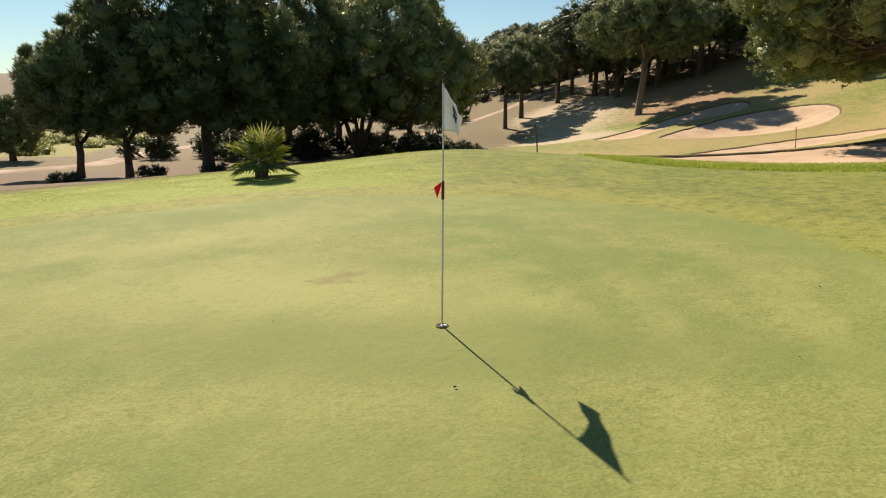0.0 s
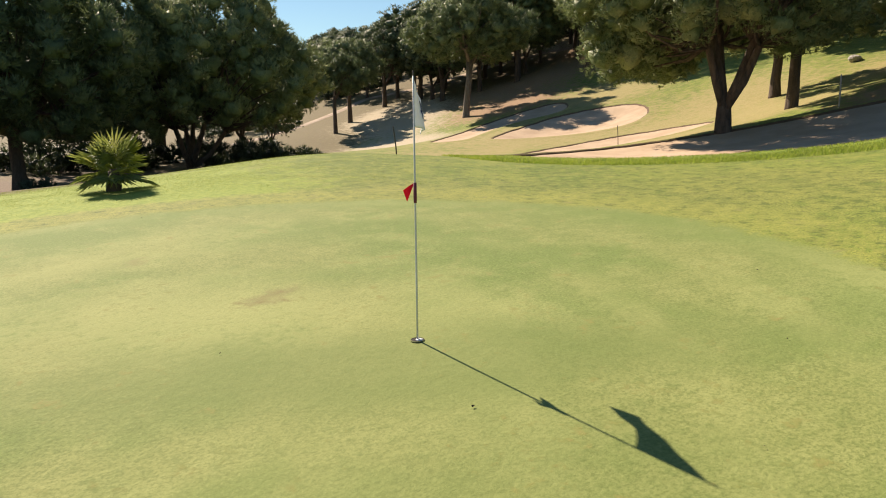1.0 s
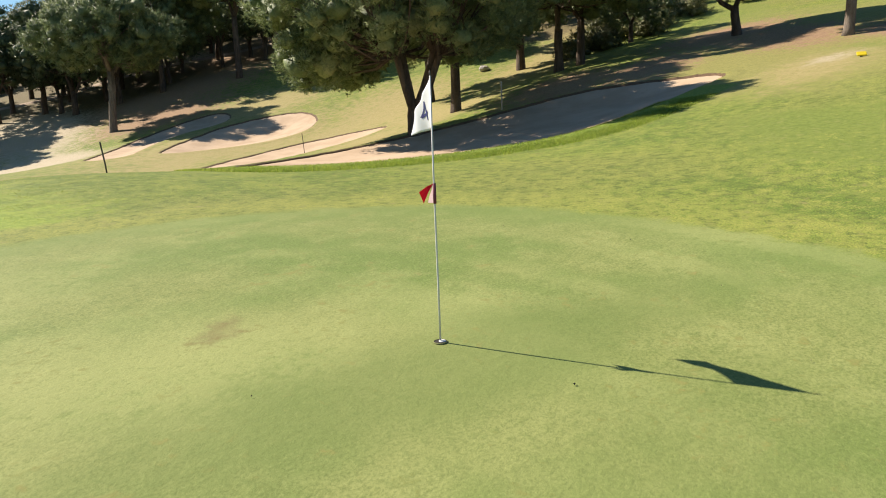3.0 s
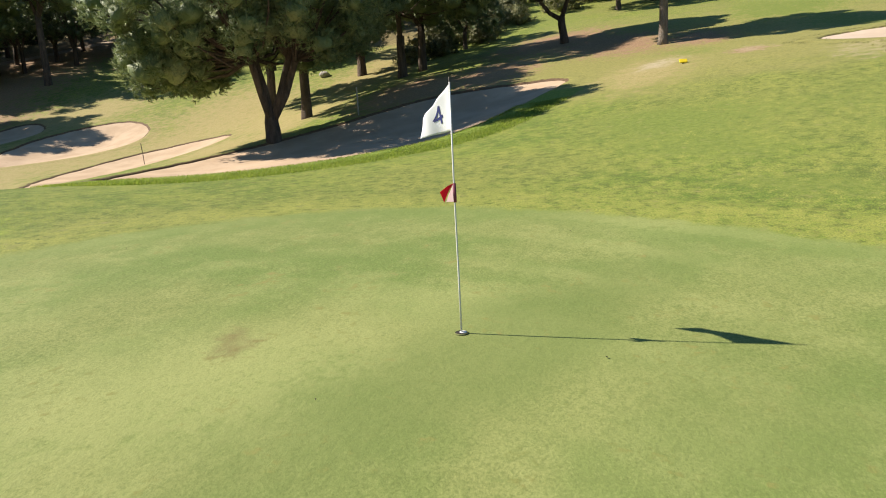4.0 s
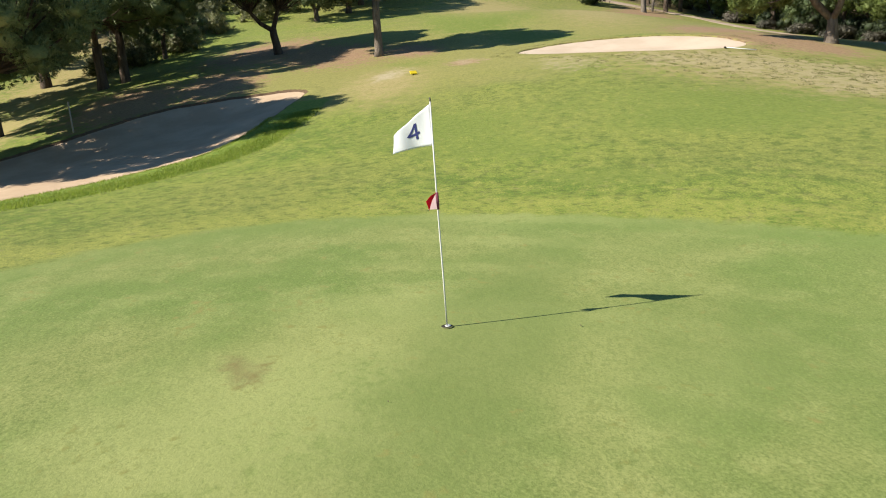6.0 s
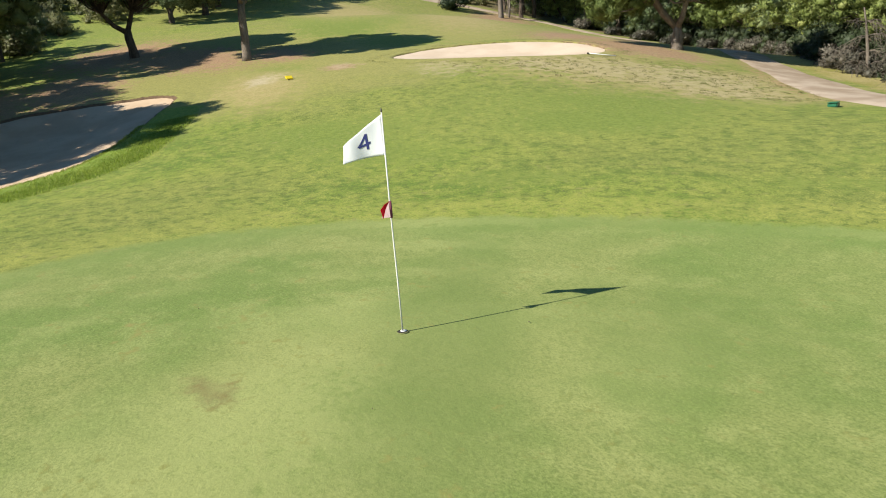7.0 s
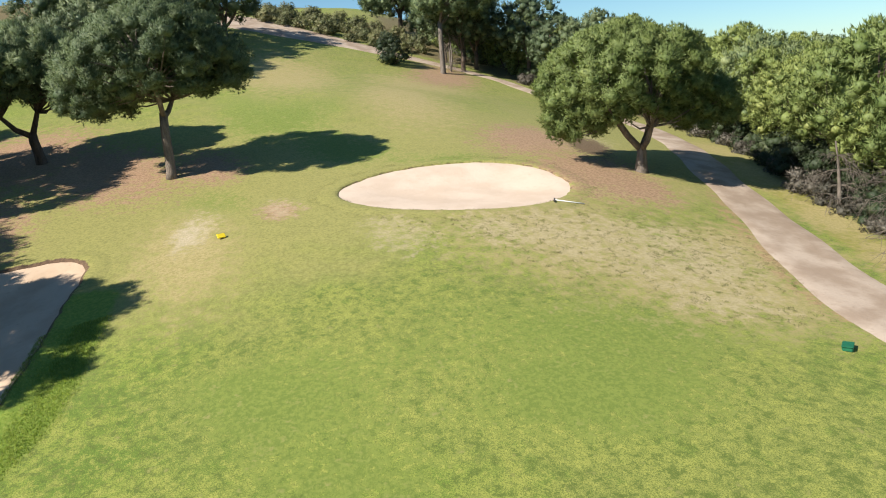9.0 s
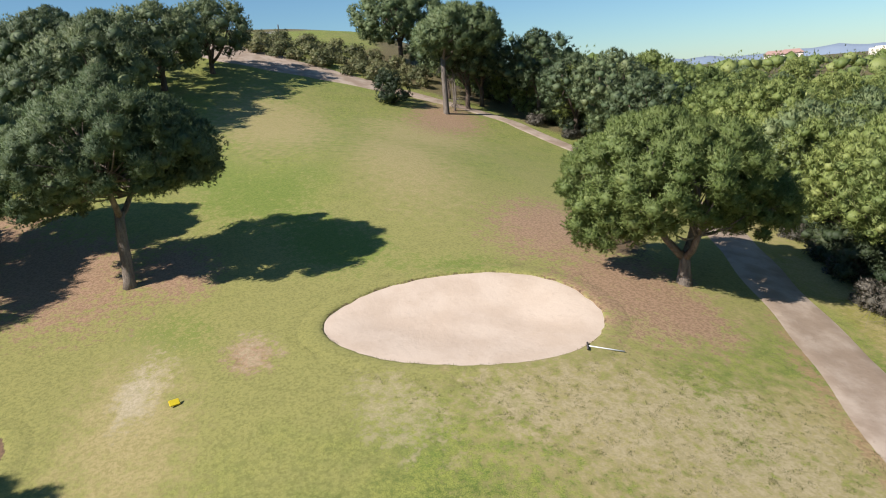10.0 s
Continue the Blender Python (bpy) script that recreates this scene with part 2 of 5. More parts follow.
SHRUB = foliage("shrub_leaves", (0.13, 0.15, 0.05), (0.20, 0.205, 0.085), (0.33, 0.31, 0.16), leaf=0.35, scale=0.5)
# near-black leaf green; on shrubs under trees this puts shade into the colour
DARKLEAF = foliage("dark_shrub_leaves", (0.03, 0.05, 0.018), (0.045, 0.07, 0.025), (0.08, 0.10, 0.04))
PALMLEAF = foliage("fan_palm_leaf", (0.17, 0.22, 0.04), (0.24, 0.28, 0.06), (0.34, 0.36, 0.11), 0.4, 0.5, 3.0)
METAL_POLE = plain("stick_paint", (0.72, 0.70, 0.66), (0.62, 0.60, 0.57), 0.35, 20.0)
CUP_WHITE = plain("cup_plastic", (0.78, 0.78, 0.76), (0.68, 0.68, 0.66), 0.4, 30.0)
HOLERIM = plain("hole_rim", (0.16, 0.17, 0.06), (0.10, 0.12, 0.04), 0.9, 30.0)
# near-black colour that paints the shade down the hole
CUP_SHADE = plain("hole_shade", (0.035, 0.028, 0.02), (0.02, 0.016, 0.012), 0.95, 30.0)
YELLOW = plain("yellow_plastic", (0.80, 0.62, 0.02), (0.72, 0.52, 0.02), 0.45, 15.0)
GREENBOX = plain("green_plastic", (0.015, 0.14, 0.065), (0.01, 0.10, 0.05), 0.45, 15.0)
STAKE = plain("stake_paint", (0.06, 0.05, 0.045), (0.10, 0.085, 0.07), 0.7, 20.0)
GREYPOST = plain("grey_post", (0.50, 0.47, 0.42), (0.34, 0.31, 0.27), 0.8, 14.0)
STONE = plain("pale_stone", (0.50, 0.47, 0.42), (0.36, 0.33, 0.29), 0.9, 6.0, 0.02)
WALLWHITE = plain("wall_plaster", (0.75, 0.68, 0.58), (0.68, 0.60, 0.50), 0.8, 0.5)
ROOFRED = plain("roof_tiles", (0.42, 0.27, 0.22), (0.36, 0.22, 0.18), 0.8, 1.0)
WINDOWDARK = plain("window_pane", (0.05, 0.06, 0.07), (0.08, 0.09, 0.10), 0.15, 1.0)
NAVY = plain("navy_print", (0.02, 0.03, 0.16), (0.015, 0.02, 0.12), 0.7, 20.0)
# distance haze is put into the ridge's blue colour
BLUEHILL = plain("haze_tinted_hill", (0.22, 0.27, 0.34), (0.18, 0.23, 0.30), 1.0, 0.004)


def cloth(name, a, b, through):
    m, nt, p = material(name)
    n1 = noise_tex(nt, 14.0, 3.0)
    c = mix(nt, n1, a, b)
    nt.links.new(c, p.inputs["Base Color"])
    p.inputs["Roughness"].default_value = 0.75
    tr = nt.nodes.new("ShaderNodeBsdfTranslucent")
    nt.links.new(c, tr.inputs["Color"])
    mx = nt.nodes.new("ShaderNodeMixShader")
    mx.inputs[0].default_value = through
    nt.links.new(p.outputs[0], mx.inputs[1])
    nt.links.new(tr.outputs[0], mx.inputs[2])
    nt.links.new(mx.outputs[0], nt.nodes["Material Output"].inputs["Surface"])
    return m


FLAGCLOTH = cloth("flag_cloth", (0.80, 0.81, 0.84), (0.74, 0.76, 0.80), 0.3)
REDCLOTH = cloth("red_cloth", (0.72, 0.03, 0.07), (0.62, 0.02, 0.06), 0.6)
PINKCLOTH = cloth("pink_cloth", (0.86, 0.68, 0.70), (0.80, 0.60, 0.63), 0.5)
PLUM = cloth("plum_cloth", (0.22, 0.04, 0.08), (0.16, 0.03, 0.06), 0.1)


# ---------------------------------------------------------------- building helpers
def mesh_of(name, verts, faces, mat, smooth=False):
    me = bpy.data.meshes.new(name)
    me.from_pydata(verts, [], faces)
    me.materials.append(mat)
    if smooth:
        me.polygons.foreach_set("use_smooth", [True] * len(me.polygons))
    me.update()
    return me


def part(name, bm, mat, parent, label=""):
    """Links a bmesh, or a mesh, as one object under a thing or a part."""
    if isinstance(bm, bmesh.types.BMesh):
        me = bpy.data.meshes.new(name)
        bm.to_mesh(me)
        bm.free()
        me.materials.append(mat)
    else:
        me = bm
    ob = new(name, me)
    ob.parent = parent
    return tagged(ob, label)


def thing(name, x, y, z, label, category, group="", turn=0.0):
    ob = new(name)
    ob.empty_display_size = 0.2
    ob.matrix_basis = pose(x, y, z, 0, 0, turn)
    return tagged(ob, label, category, group)


def box(bm, cx, cy, cz, sx, sy, sz, bevel=0.0, m=None):
    r = bmesh.ops.create_cube(bm, size=1.0)
    bmesh.ops.scale(bm, vec=(sx, sy, sz), verts=r["verts"])
    if bevel:
        es = list({e for v in r["verts"] for e in v.link_edges})
        out = bmesh.ops.bevel(bm, geom=es, offset=bevel, segments=2, affect="EDGES")
        vs = list({v for f in out["faces"] for v in f.verts} | {v for v in r["verts"] if v.is_valid})
    else:
        vs = r["verts"]
    bmesh.ops.translate(bm, vec=(cx, cy, cz), verts=vs)
    if m is not None:
        bmesh.ops.transform(bm, matrix=m, verts=vs)
    return vs


def tube_data(path, radii, sides=8, wob=0.0, gen=None):
    """Verts and faces of a tapered tube along a path."""
    P = np.array(path, float)
    n = len(P)
    T = np.gradient(P, axis=0)
    T /= np.linalg.norm(T, axis=1)[:, None] + 1e-9
    ref = np.array((1.0, 0.2, 0.0))
    verts, faces = [], []
    for i in range(n):
        a = np.cross(T[i], ref)
        a /= np.linalg.norm(a) + 1e-9
        b = np.cross(T[i], a)
        for k in range(sides):
            an = 2 * math.pi * k / sides
            r = radii[i] * (1 + (gen.uniform(-wob, wob) if gen is not None else 0))
            verts.append(P[i] + r * (math.cos(an) * a + math.sin(an) * b))
    for i in range(n - 1):
        for k in range(sides):
            k2 = (k + 1) % sides
            faces.append((i * sides + k, i * sides + k2, (i + 1) * sides + k2, (i + 1) * sides + k))
    faces.append(tuple(range(sides))[::-1])
    faces.append(tuple((n - 1) * sides + k for k in range(sides)))
    return verts, faces


def tubes(name, items, mat, sides=8, wob=0.0, gen=None):
    V, Fc = [], []
    for path, radii in items:
        v, f = tube_data(path, radii, sides, wob, gen)
        o = len(V)
        V += [tuple(p) for p in v]
        Fc += [tuple(i + o for i in q) for q in f]
    return mesh_of(name, V, Fc, mat, True)


# ---------------------------------------------------------------- relief
BASE = (0.14, 4.9, 1.65)
WIDE = ((0.66, -0.19, 0.04, 1.22, -0.04, -1.02),
        (0.23, 0.07, 0.13, -0.26, -2.08, -2.08),
        (-0.31, 0.71, -0.78, -3.42, -2.0, -1.58),
        (-2.19, -0.08, 0.66, 0.45, 2.53, 0.34),
        (0.42, 5.25, 3.38, 1.51, 2.24, 0.54),
        (0.91, 4.53, 1.99, 0.45, 0.84, 0.22))
CLOSE = ((1.58, -0.76, 0.27, 0.72, -0.68),
         (-1.48, 1.05, -0.78, 0.53, -0.39),
         (1.3, 0.71, 0.2, -0.36, -0.34),
         (0.34, -0.17, 0.34, 0.88, -1.33),
         (1.42, 0.83, 0.41, -0.31, 0.51))


def relief(x, y):
    """The height of the land: a slope with broad and smaller swells."""
    x, y = np.asarray(x, float), np.asarray(y, float)
    z = BASE[0] + BASE[1] * np.clip(x, -60, 120) / 50 + BASE[2] * np.clip(y, -100, 140) / 50
    for i, row in enumerate(WIDE):
        for j, a in enumerate(row):
            z = z + a * np.exp(-((x + 20 - 30 * i) ** 2 + (y + 60 - 36 * j) ** 2) / (2 * 32.0 ** 2))
    for i, row in enumerate(CLOSE):
        for j, a in enumerate(row):
            z = z + a * np.exp(-((x - 2 - 11 * i) ** 2 + (y + 14 - 11 * j) ** 2) / (2 * 8.5 ** 2))
    # a hollow below the sandy bank and a shoulder of the wooded slope
    z = z - 1.1 * np.exp(-((x - 25.5) ** 2 + (y - 57) ** 2) / (2 * 6.5 ** 2)) + 0.9 * np.exp(-((x - 53) ** 2 + (y - 59) ** 2) / (2 * 5.5 ** 2))
    # the dip where the cart path enters the trees
    z = z - 0.30 * np.exp(-((x - 20.5) ** 2 + (y + 20) ** 2) / (2 * 3.0 ** 2))
    # the mound beyond the green, and the level hilltop
    z = z + 0.31 * np.exp(-((x - 6.6) ** 2 + (y - 18.7) ** 2) / (2 * 2.4 ** 2))
    z = z - 2.2 * np.exp(-((x - 106) ** 2 + (y + 16) ** 2) / (2 * 8.0 ** 2)) + 1.1 * np.exp(-((x - 105) ** 2 + (y + 36) ** 2) / (2 * 7.0 ** 2))
    z = z + 13.0 * np.exp(-((x + 75) ** 2 + (y - 270) ** 2) / (2 * 60.0 ** 2))
    return z


def ground_z(x, y):
    return float(relief(x, y))


def inside_distance(x, y, poly):
    """Signed distance to a closed outline, positive inside."""
    P = np.array(poly, float)
    Q = np.roll(P, -1, axis=0)
    best = np.full(np.shape(x), 1e9)
    inside = np.zeros(np.shape(x), bool)
    for (ax, ay), (bx, by) in zip(P, Q):
        dx, dy = bx - ax, by - ay
        t = np.clip(((x - ax) * dx + (y - ay) * dy) / (dx * dx + dy * dy), 0, 1)
        best = np.minimum(best, np.hypot(x - ax - t * dx, y - ay - t * dy))
        cross = (ay > y) != (by > y)
        with np.errstate(divide="ignore", invalid="ignore"):
            xi = ax + (y - ay) * dx / (dy if dy else 1e-9)
        inside ^= cross & (x < xi)
    return np.where(inside, best, -best)


def rounded(poly, times=2):
    """Corner-cutting, for soft outlines."""
    P = np.array(poly, float)
    for _ in range(times):
        Q = np.roll(P, -1, axis=0)
        P = np.stack((0.75 * P + 0.25 * Q, 0.25 * P + 0.75 * Q), 1).reshape(-1, 2)
    return P


def line_distance(x, y, line):
    P = np.array(line, float)
    best = np.full(np.shape(x), 1e9)
    for (ax, ay), (bx, by) in zip(P[:-1], P[1:]):
        dx, dy = bx - ax, by - ay
        t = np.clip(((x - ax) * dx + (y - ay) * dy) / (dx * dx + dy * dy), 0, 1)
        best = np.minimum(best, np.hypot(x - ax - t * dx, y - ay - t * dy))
    return best


def step(v, lo, hi):
    t = np.clip((v - lo) / (hi - lo), 0, 1)
    return t * t * (3 - 2 * t)


GREEN = rounded(((-4.5, 12.4), (-1.7, 12.7), (1.0, 12.8), (3.4, 12.1), (5.4, 11.0), (6.8, 9.3), (7.3, 7.3), (6.8, 5.2), (5.7, 2.9), (4.4, 1.1),
                 (3.0, -0.4), (1.2, -2.0), (-2, -3.6), (-7, -3.5), (-10.5, 0.5), (-10.5, 7), (-8, 11)))
# outline, depth of the lip, depth of the bowl, whether pale
BUNKERS = {
    "main": (((11.3, 16.2), (12.0, 14.4), (13.4, 12.9), (15.0, 11.4), (16.6, 9.9), (18.6, 9.0), (22.2, 8.0), (25.4, 7.0), (26.9, 6.6), (28.0, 7.6),
              (28.1, 9.6), (28.9, 12), (28.0, 14.2), (26.2, 15.8), (24.3, 17.9), (22.3, 19.6), (19.4, 21.3), (16.2, 20.8), (12.2, 18.8)), 0.10, 0.25, False),
    "finger": (((18.8, 28.6), (21.5, 30.0), (25.2, 32.6), (29.3, 33.2), (32.6, 32.6), (34.4, 29.4), (34.2, 26.6), (32, 26.3), (29.6, 26.4), (26.6, 26.8), (22.5, 26.2), (19.6, 26.9)), 0.06, 0.15, False),
    "round": (((28.4, 40.8), (30.6, 42.4), (33.4, 43.4), (37.6, 43.9), (40.3, 42.0), (41.4, 39.8), (40.6, 37.6), (39.1, 36.0), (36.8, 34.9), (34.3, 35.4), (31.4, 37.6)), 0.09, 0.3, False),
    "upper": (((26.2, 43.4), (26.8, 46.2), (30.5, 48.2), (34.2, 49.8), (39.2, 50.4), (42.6, 49.3), (41.0, 46.1), (38.5, 44.9), (35.2, 46.4), (31.0, 45.0), (28.2, 42.9)), 0.09, 0.2, False),
    "pale": (((27.5, -2.5), (28.8, -3.9), (29.4, -6.2), (29.0, -8.6), (27.9, -10.9), (26.2, -12.0), (24.0, -12.0), (22.4, -10.9), (21.7, -9.0), (21.9, -7.0), (23.0, -4.8), (24.8, -3.1)), 0.07, 0.30, True),
}
BUNKERS = {k: (rounded(v[0]), *v[1:]) for k, v in BUNKERS.items()}


def axis(lo, hi, fine, far_lo, far_hi):
    mid = list(np.arange(lo, hi + 1e-6, fine))
    a, s = [], fine
    v = hi
    while v < far_hi:
        s *= 1.16
        v += s
        a.append(v)
    b, s, v = [], fine, lo
    while v > far_lo:
        s *= 1.16
        v -= s
        b.append(v)
    return np.array(b[::-1] + mid + a)


def ellipse(X, Y, cx, cy, rx, ry, turn=0.0):
    """1 in the middle, falling to 0 at the rim."""
    c, s = math.cos(radians(turn)), math.sin(radians(turn))
    u, v = (X - cx) * c + (Y - cy) * s, -(X - cx) * s + (Y - cy) * c
    return np.clip(1.25 - np.hypot(u / rx, v / ry), 0, 1)


def land_with_carving(X, Y):
    Z = relief(X, Y)
    for outline, lip, bowl, _ in BUNKERS.values():
        near = (X > outline[:, 0].min() - 3) & (X < outline[:, 0].max() + 3) & (Y > outline[:, 1].min() - 3) & (Y < outline[:, 1].max() + 3)
        if near.any():
            d = inside_distance(X[near], Y[near], outline)
            Z[near] -= (lip + bowl * step(d, 0, 3) + 0.25) * step(d, -0.55, -0.05)
    return Z


def lay_masks(me, X, Y):
    """The kinds of ground, as masks on a turf mesh."""
    masks = {
        "green": np.clip(inside_distance(X, Y, GREEN), -4, 4),
        "lush": lush_mask(X, Y),
        "dry": np.maximum.reduce([ellipse(X, Y, *e) for e in DRY]),
        "fresh": sum(ellipse(X, Y, *e) for e in FRESH),
        "straw": np.maximum.reduce([ellipse(X, Y, *e) for e in STRAW]),
        "bare": sum(ellipse(X, Y, *e) for e in BARE),
        "bank": step(Y, 12.0, 13.6) * (1 - 0.75 * step(X, 1, 7)) * (1 - step(X, 7, 10)) * step(-inside_distance(X, Y, GREEN), 0.3, 1.4) * (1 - step(Y, 17.5, 19.5)),
        "worn": np.maximum.reduce([ellipse(X, Y, *e) for e in WORN]),
        "verge": np.clip(1.3 - np.abs(line_distance(X, Y, VERGE)) / 0.55, 0, 1),
        "earth": sum(ellipse(X, Y, *e) for e in EARTH),
        "brownspot": sum(ellipse(X, Y, *e) for e in BROWN),
        "wild": step(-inside_distance(X, Y, COURSE), -2, 4),
        "deep": np.maximum(0.6 * ellipse(X, Y, 1.2, 3.4, 3.0, 2.4, 30), ellipse(X, Y, 1.5, 5.5, 4.4, 1.0, -28)),
        "light": np.maximum(ellipse(X, Y, 0.3, 7.5, 4.2, 1.1, -28), 0.8 * ellipse(X, Y, 0.5, 10.3, 3.6, 1.4, 8)),
        "heath": step(Y, 125, 160),
        "field": step(-X, 5.5, 8.0) * step(Y, 42, 46) * (1 - step(Y, 110, 140)) + np.clip(1.2 - line_distance(X, Y, ((8, -14.6), (13, -17.0), (17.5, -20.0), (21.5, -22.4), (26, -24.6))) / 1.3, 0, 1),
        "upper": step(X, 15, 25) * (1 - step(Y, 9, 14)) * (1 - 0.5 * step(X, 34, 50)),
    }
    for name, v in masks.items():
        a = me.attributes.new(name, "FLOAT", "POINT")
        a.data.foreach_set("value", np.ascontiguousarray(v, dtype=np.float32).ravel())


def build_ground():
    xs, ys = axis(-13, 45, 0.28, -3000, 3000), axis(-22, 52, 0.28, -3000, 3000)
    X, Y = np.meshgrid(xs, ys, indexing="ij")
    Z = land_with_carving(X, Y)
    nx, ny = X.shape
    idx = np.arange(nx * ny).reshape(nx, ny)
    quads = np.stack((idx[:-1, :-1], idx[1:, :-1], idx[1:, 1:], idx[:-1, 1:]), -1).reshape(-1, 4)
    me = bpy.data.meshes.new("ground")
    me.from_pydata(np.stack((X, Y, Z), -1).reshape(-1, 3).tolist(), [], quads.tolist())
    me.polygons.foreach_set("use_smooth", [True] * len(me.polygons))
    me.materials.append(TURF)
    lay_masks(me, X, Y)
    tagged(new("ground", me), "mown golf turf, pale putting green and sloping fairway with dry patches", "ground", kind="structure")


CUP = (1.93, 5.78)
LUSH = ((5.0, 18.6), (7.6, 17.2), (9.6, 15.6), (11.0, 13.8), (12.4, 12.4), (14.4, 10.9), (16.2, 9.4), (18.4, 8.4), (22, 7.4))


def lush_mask(x, y):
    """1 on the uncut strip that hems the near side of the large bunker."""
    d = inside_distance(x, y, BUNKERS["main"][0])
    return step(d, -1.95, -1.35) * (1 - step(line_distance(x, y, LUSH), 1.9, 2.7))


# centre, half axes, turn of each patch
DRY = ((13, -17.4, 4.5, 2.0, -35), (18, -20.6, 4.5, 2.0, -33), (24, -23.6, 4.5, 1.9, -30), (30, -27, 4.5, 1.8, -30), (32, 38, 14, 12, 0), (44, 46, 10, 8, 0), (20, 34, 9, 9, 0), (27, 23.5, 9, 3.5, 25), (40, 30, 12, 8, 20), (46, 22, 12, 5, 0), (33, 22, 9, 4, 0), (18.5, -8.2, 6.5, 5.0, 20), (14, -9.5, 6, 3.6, 40), (25.3, 3.6, 6, 2.2, -10), (35, 25, 9, 5, 35), (34, 31, 9, 3.6, 20), (26, 36, 9, 3.2, 35), (50, 22, 14, 4, 10),
       (55, -20, 10, 6, -20), (45, -14, 12, 4, -15), (30, 21.5, 8, 2.5, 5), (16, -13, 4, 5, 0), (23, -14, 4, 4, 0), (60, -10, 14, 6, -10))
STRAW = ((38.5, 5.5, 7, 4.2, 20), (36, 0.8, 3.6, 2, 0), (25, -14.0, 5, 3.2, -20), (32.0, -15.5, 6, 3.6, -30), (62, -26, 9, 4, -30), (44, 9, 8, 5, 0), (32, 15, 7, 4, 10), (33, 11, 6, 3, 0),
         (50, 62, 16, 10, 0), (62, 66, 16, 10, 0), (42, 56, 9, 7, 0), (27.2, -0.3, 1.5, 1.0, 0), (22.6, -14.4, 3, 2, -33))
FRESH = ((15.3, 2.3, 3.2, 1.6, 60), (11.0, -2.6, 3.0, 1.5, 70), (7.7, 1.6, 1.8, 0.8, 60), (3.9, -2.6, 2.0, 0.8, 45), (4.8, -4.4, 1.6, 0.7, 45), (10.9, 2.9, 2.4, 1.2, 60), (15.0, 4.0, 2.2, 1.2, 40), (44, -7.5, 5, 2.4, -30), (12.5, -6.5, 3.5, 2.0, 60), (13, 3, 3, 1.8, 60), (36, -6, 3.5, 2.2, 0), (33.5, -6, 3, 3, 0), (41, -3.5, 5, 3.4, 20), (47, -4, 6, 3, 0), (29.5, -9.5, 3, 1.6, 60), (13, -3, 5, 3, 20), (30, 2, 3, 2, 0), (60, 10, 8, 4, 0), (40, 38, 4, 2, 40))
BARE = ((33, 60, 10, 5.5, 40), (39, 71, 9, 5, 40), (27, 54, 5, 5, 0), (27.0, 3.2, 2.2, 0.8, -15), (37, 70, 10, 7, 40), (29, 51, 4, 5, 20), (66, 76, 8, 3, 50))
WORN = ((16.8, -10.8, 4.2, 3.0, 35), (20.0, -6.2, 2.6, 1.6, 20), (13.2, -9.0, 2.4, 1.6, 40), (18.4, -8.4, 4.6, 3.0, 20), (15.2, -9.6, 3.4, 2.6, 40), (21.5, -3.0, 2.6, 1.4, 0), (27.4, -0.4, 1.6, 1.0, 0), (27.3, 2.8, 2.4, 0.9, -20), (31, -18.5, 4, 2, -35))
VERGE = ((10.6, -11.0), (12.2, -11.6), (13.8, -12.5), (16.4, -14.2), (19.5, -16.4), (22.1, -18.3))
EARTH = ((-4, 25, 9, 8.5, 0), (4, 34, 10, 9, 0), (-12, 26, 8, 9, 0), (14, 44, 6, 5, 0), (55, 70, 9, 5, 20), (30, -17.8, 4, 1.4, -30))
BROWN = ((1.36, 7.63, 0.6, 0.36, 20), (0.4, 9.8, 0.5, 0.3, 0))
COURSE = ((-14, -16), (9, -17), (15, -20), (21, -23.5), (34, -30.5), (52, -35), (68, -32), (80, -20), (92, -30), (108, -40), (115, -10), (95, 5), (70, 14), (56, 20), (58, 34), (66, 58), (60, 66), (44, 62), (30, 60),
          (14, 44), (7, 26), (2.2, 18.6), (-1, 17.2), (-5, 16.8), (-16, 16))
build_ground()


def build_bunker(name, outline, lip, bowl, pale):
    lo, hi = outline.min(0) - 0.6, outline.max(0) + 0.6
    xs, ys = np.arange(lo[0], hi[0], 0.3), np.arange(lo[1], hi[1], 0.3)
    X, Y = np.meshgrid(xs, ys, indexing="ij")
    D = inside_distance(X, Y, outline)
    Z = relief(X, Y) - lip - bowl * step(D, 0, 3) + 0.5 * lip * np.exp(-np.clip(D, 0, 9) / 0.35)
    Z += 0.01 * np.sin(X * 2.3 + 1.7 * np.sin(Y)) * np.cos(Y * 1.9)
    keep = D > -0.35
    index = -np.ones(X.shape, int)
    index[keep] = np.arange(keep.sum())
    q = np.stack((index[:-1, :-1], index[1:, :-1], index[1:, 1:], index[:-1, 1:]), -1).reshape(-1, 4)
    q = q[(q >= 0).all(1)]
    V = np.stack((X[keep], Y[keep], Z[keep]), -1)
    me = mesh_of("bunker", V.tolist(), q.tolist(), SAND_PALE if pale else SAND, True)
    label = "pale raked sand bunker with a low turf lip" if pale else "beige sand bunker with an uneven turf lip"
    tagged(new("bunker", me), label, "bunker", "sand bunkers", "structure")


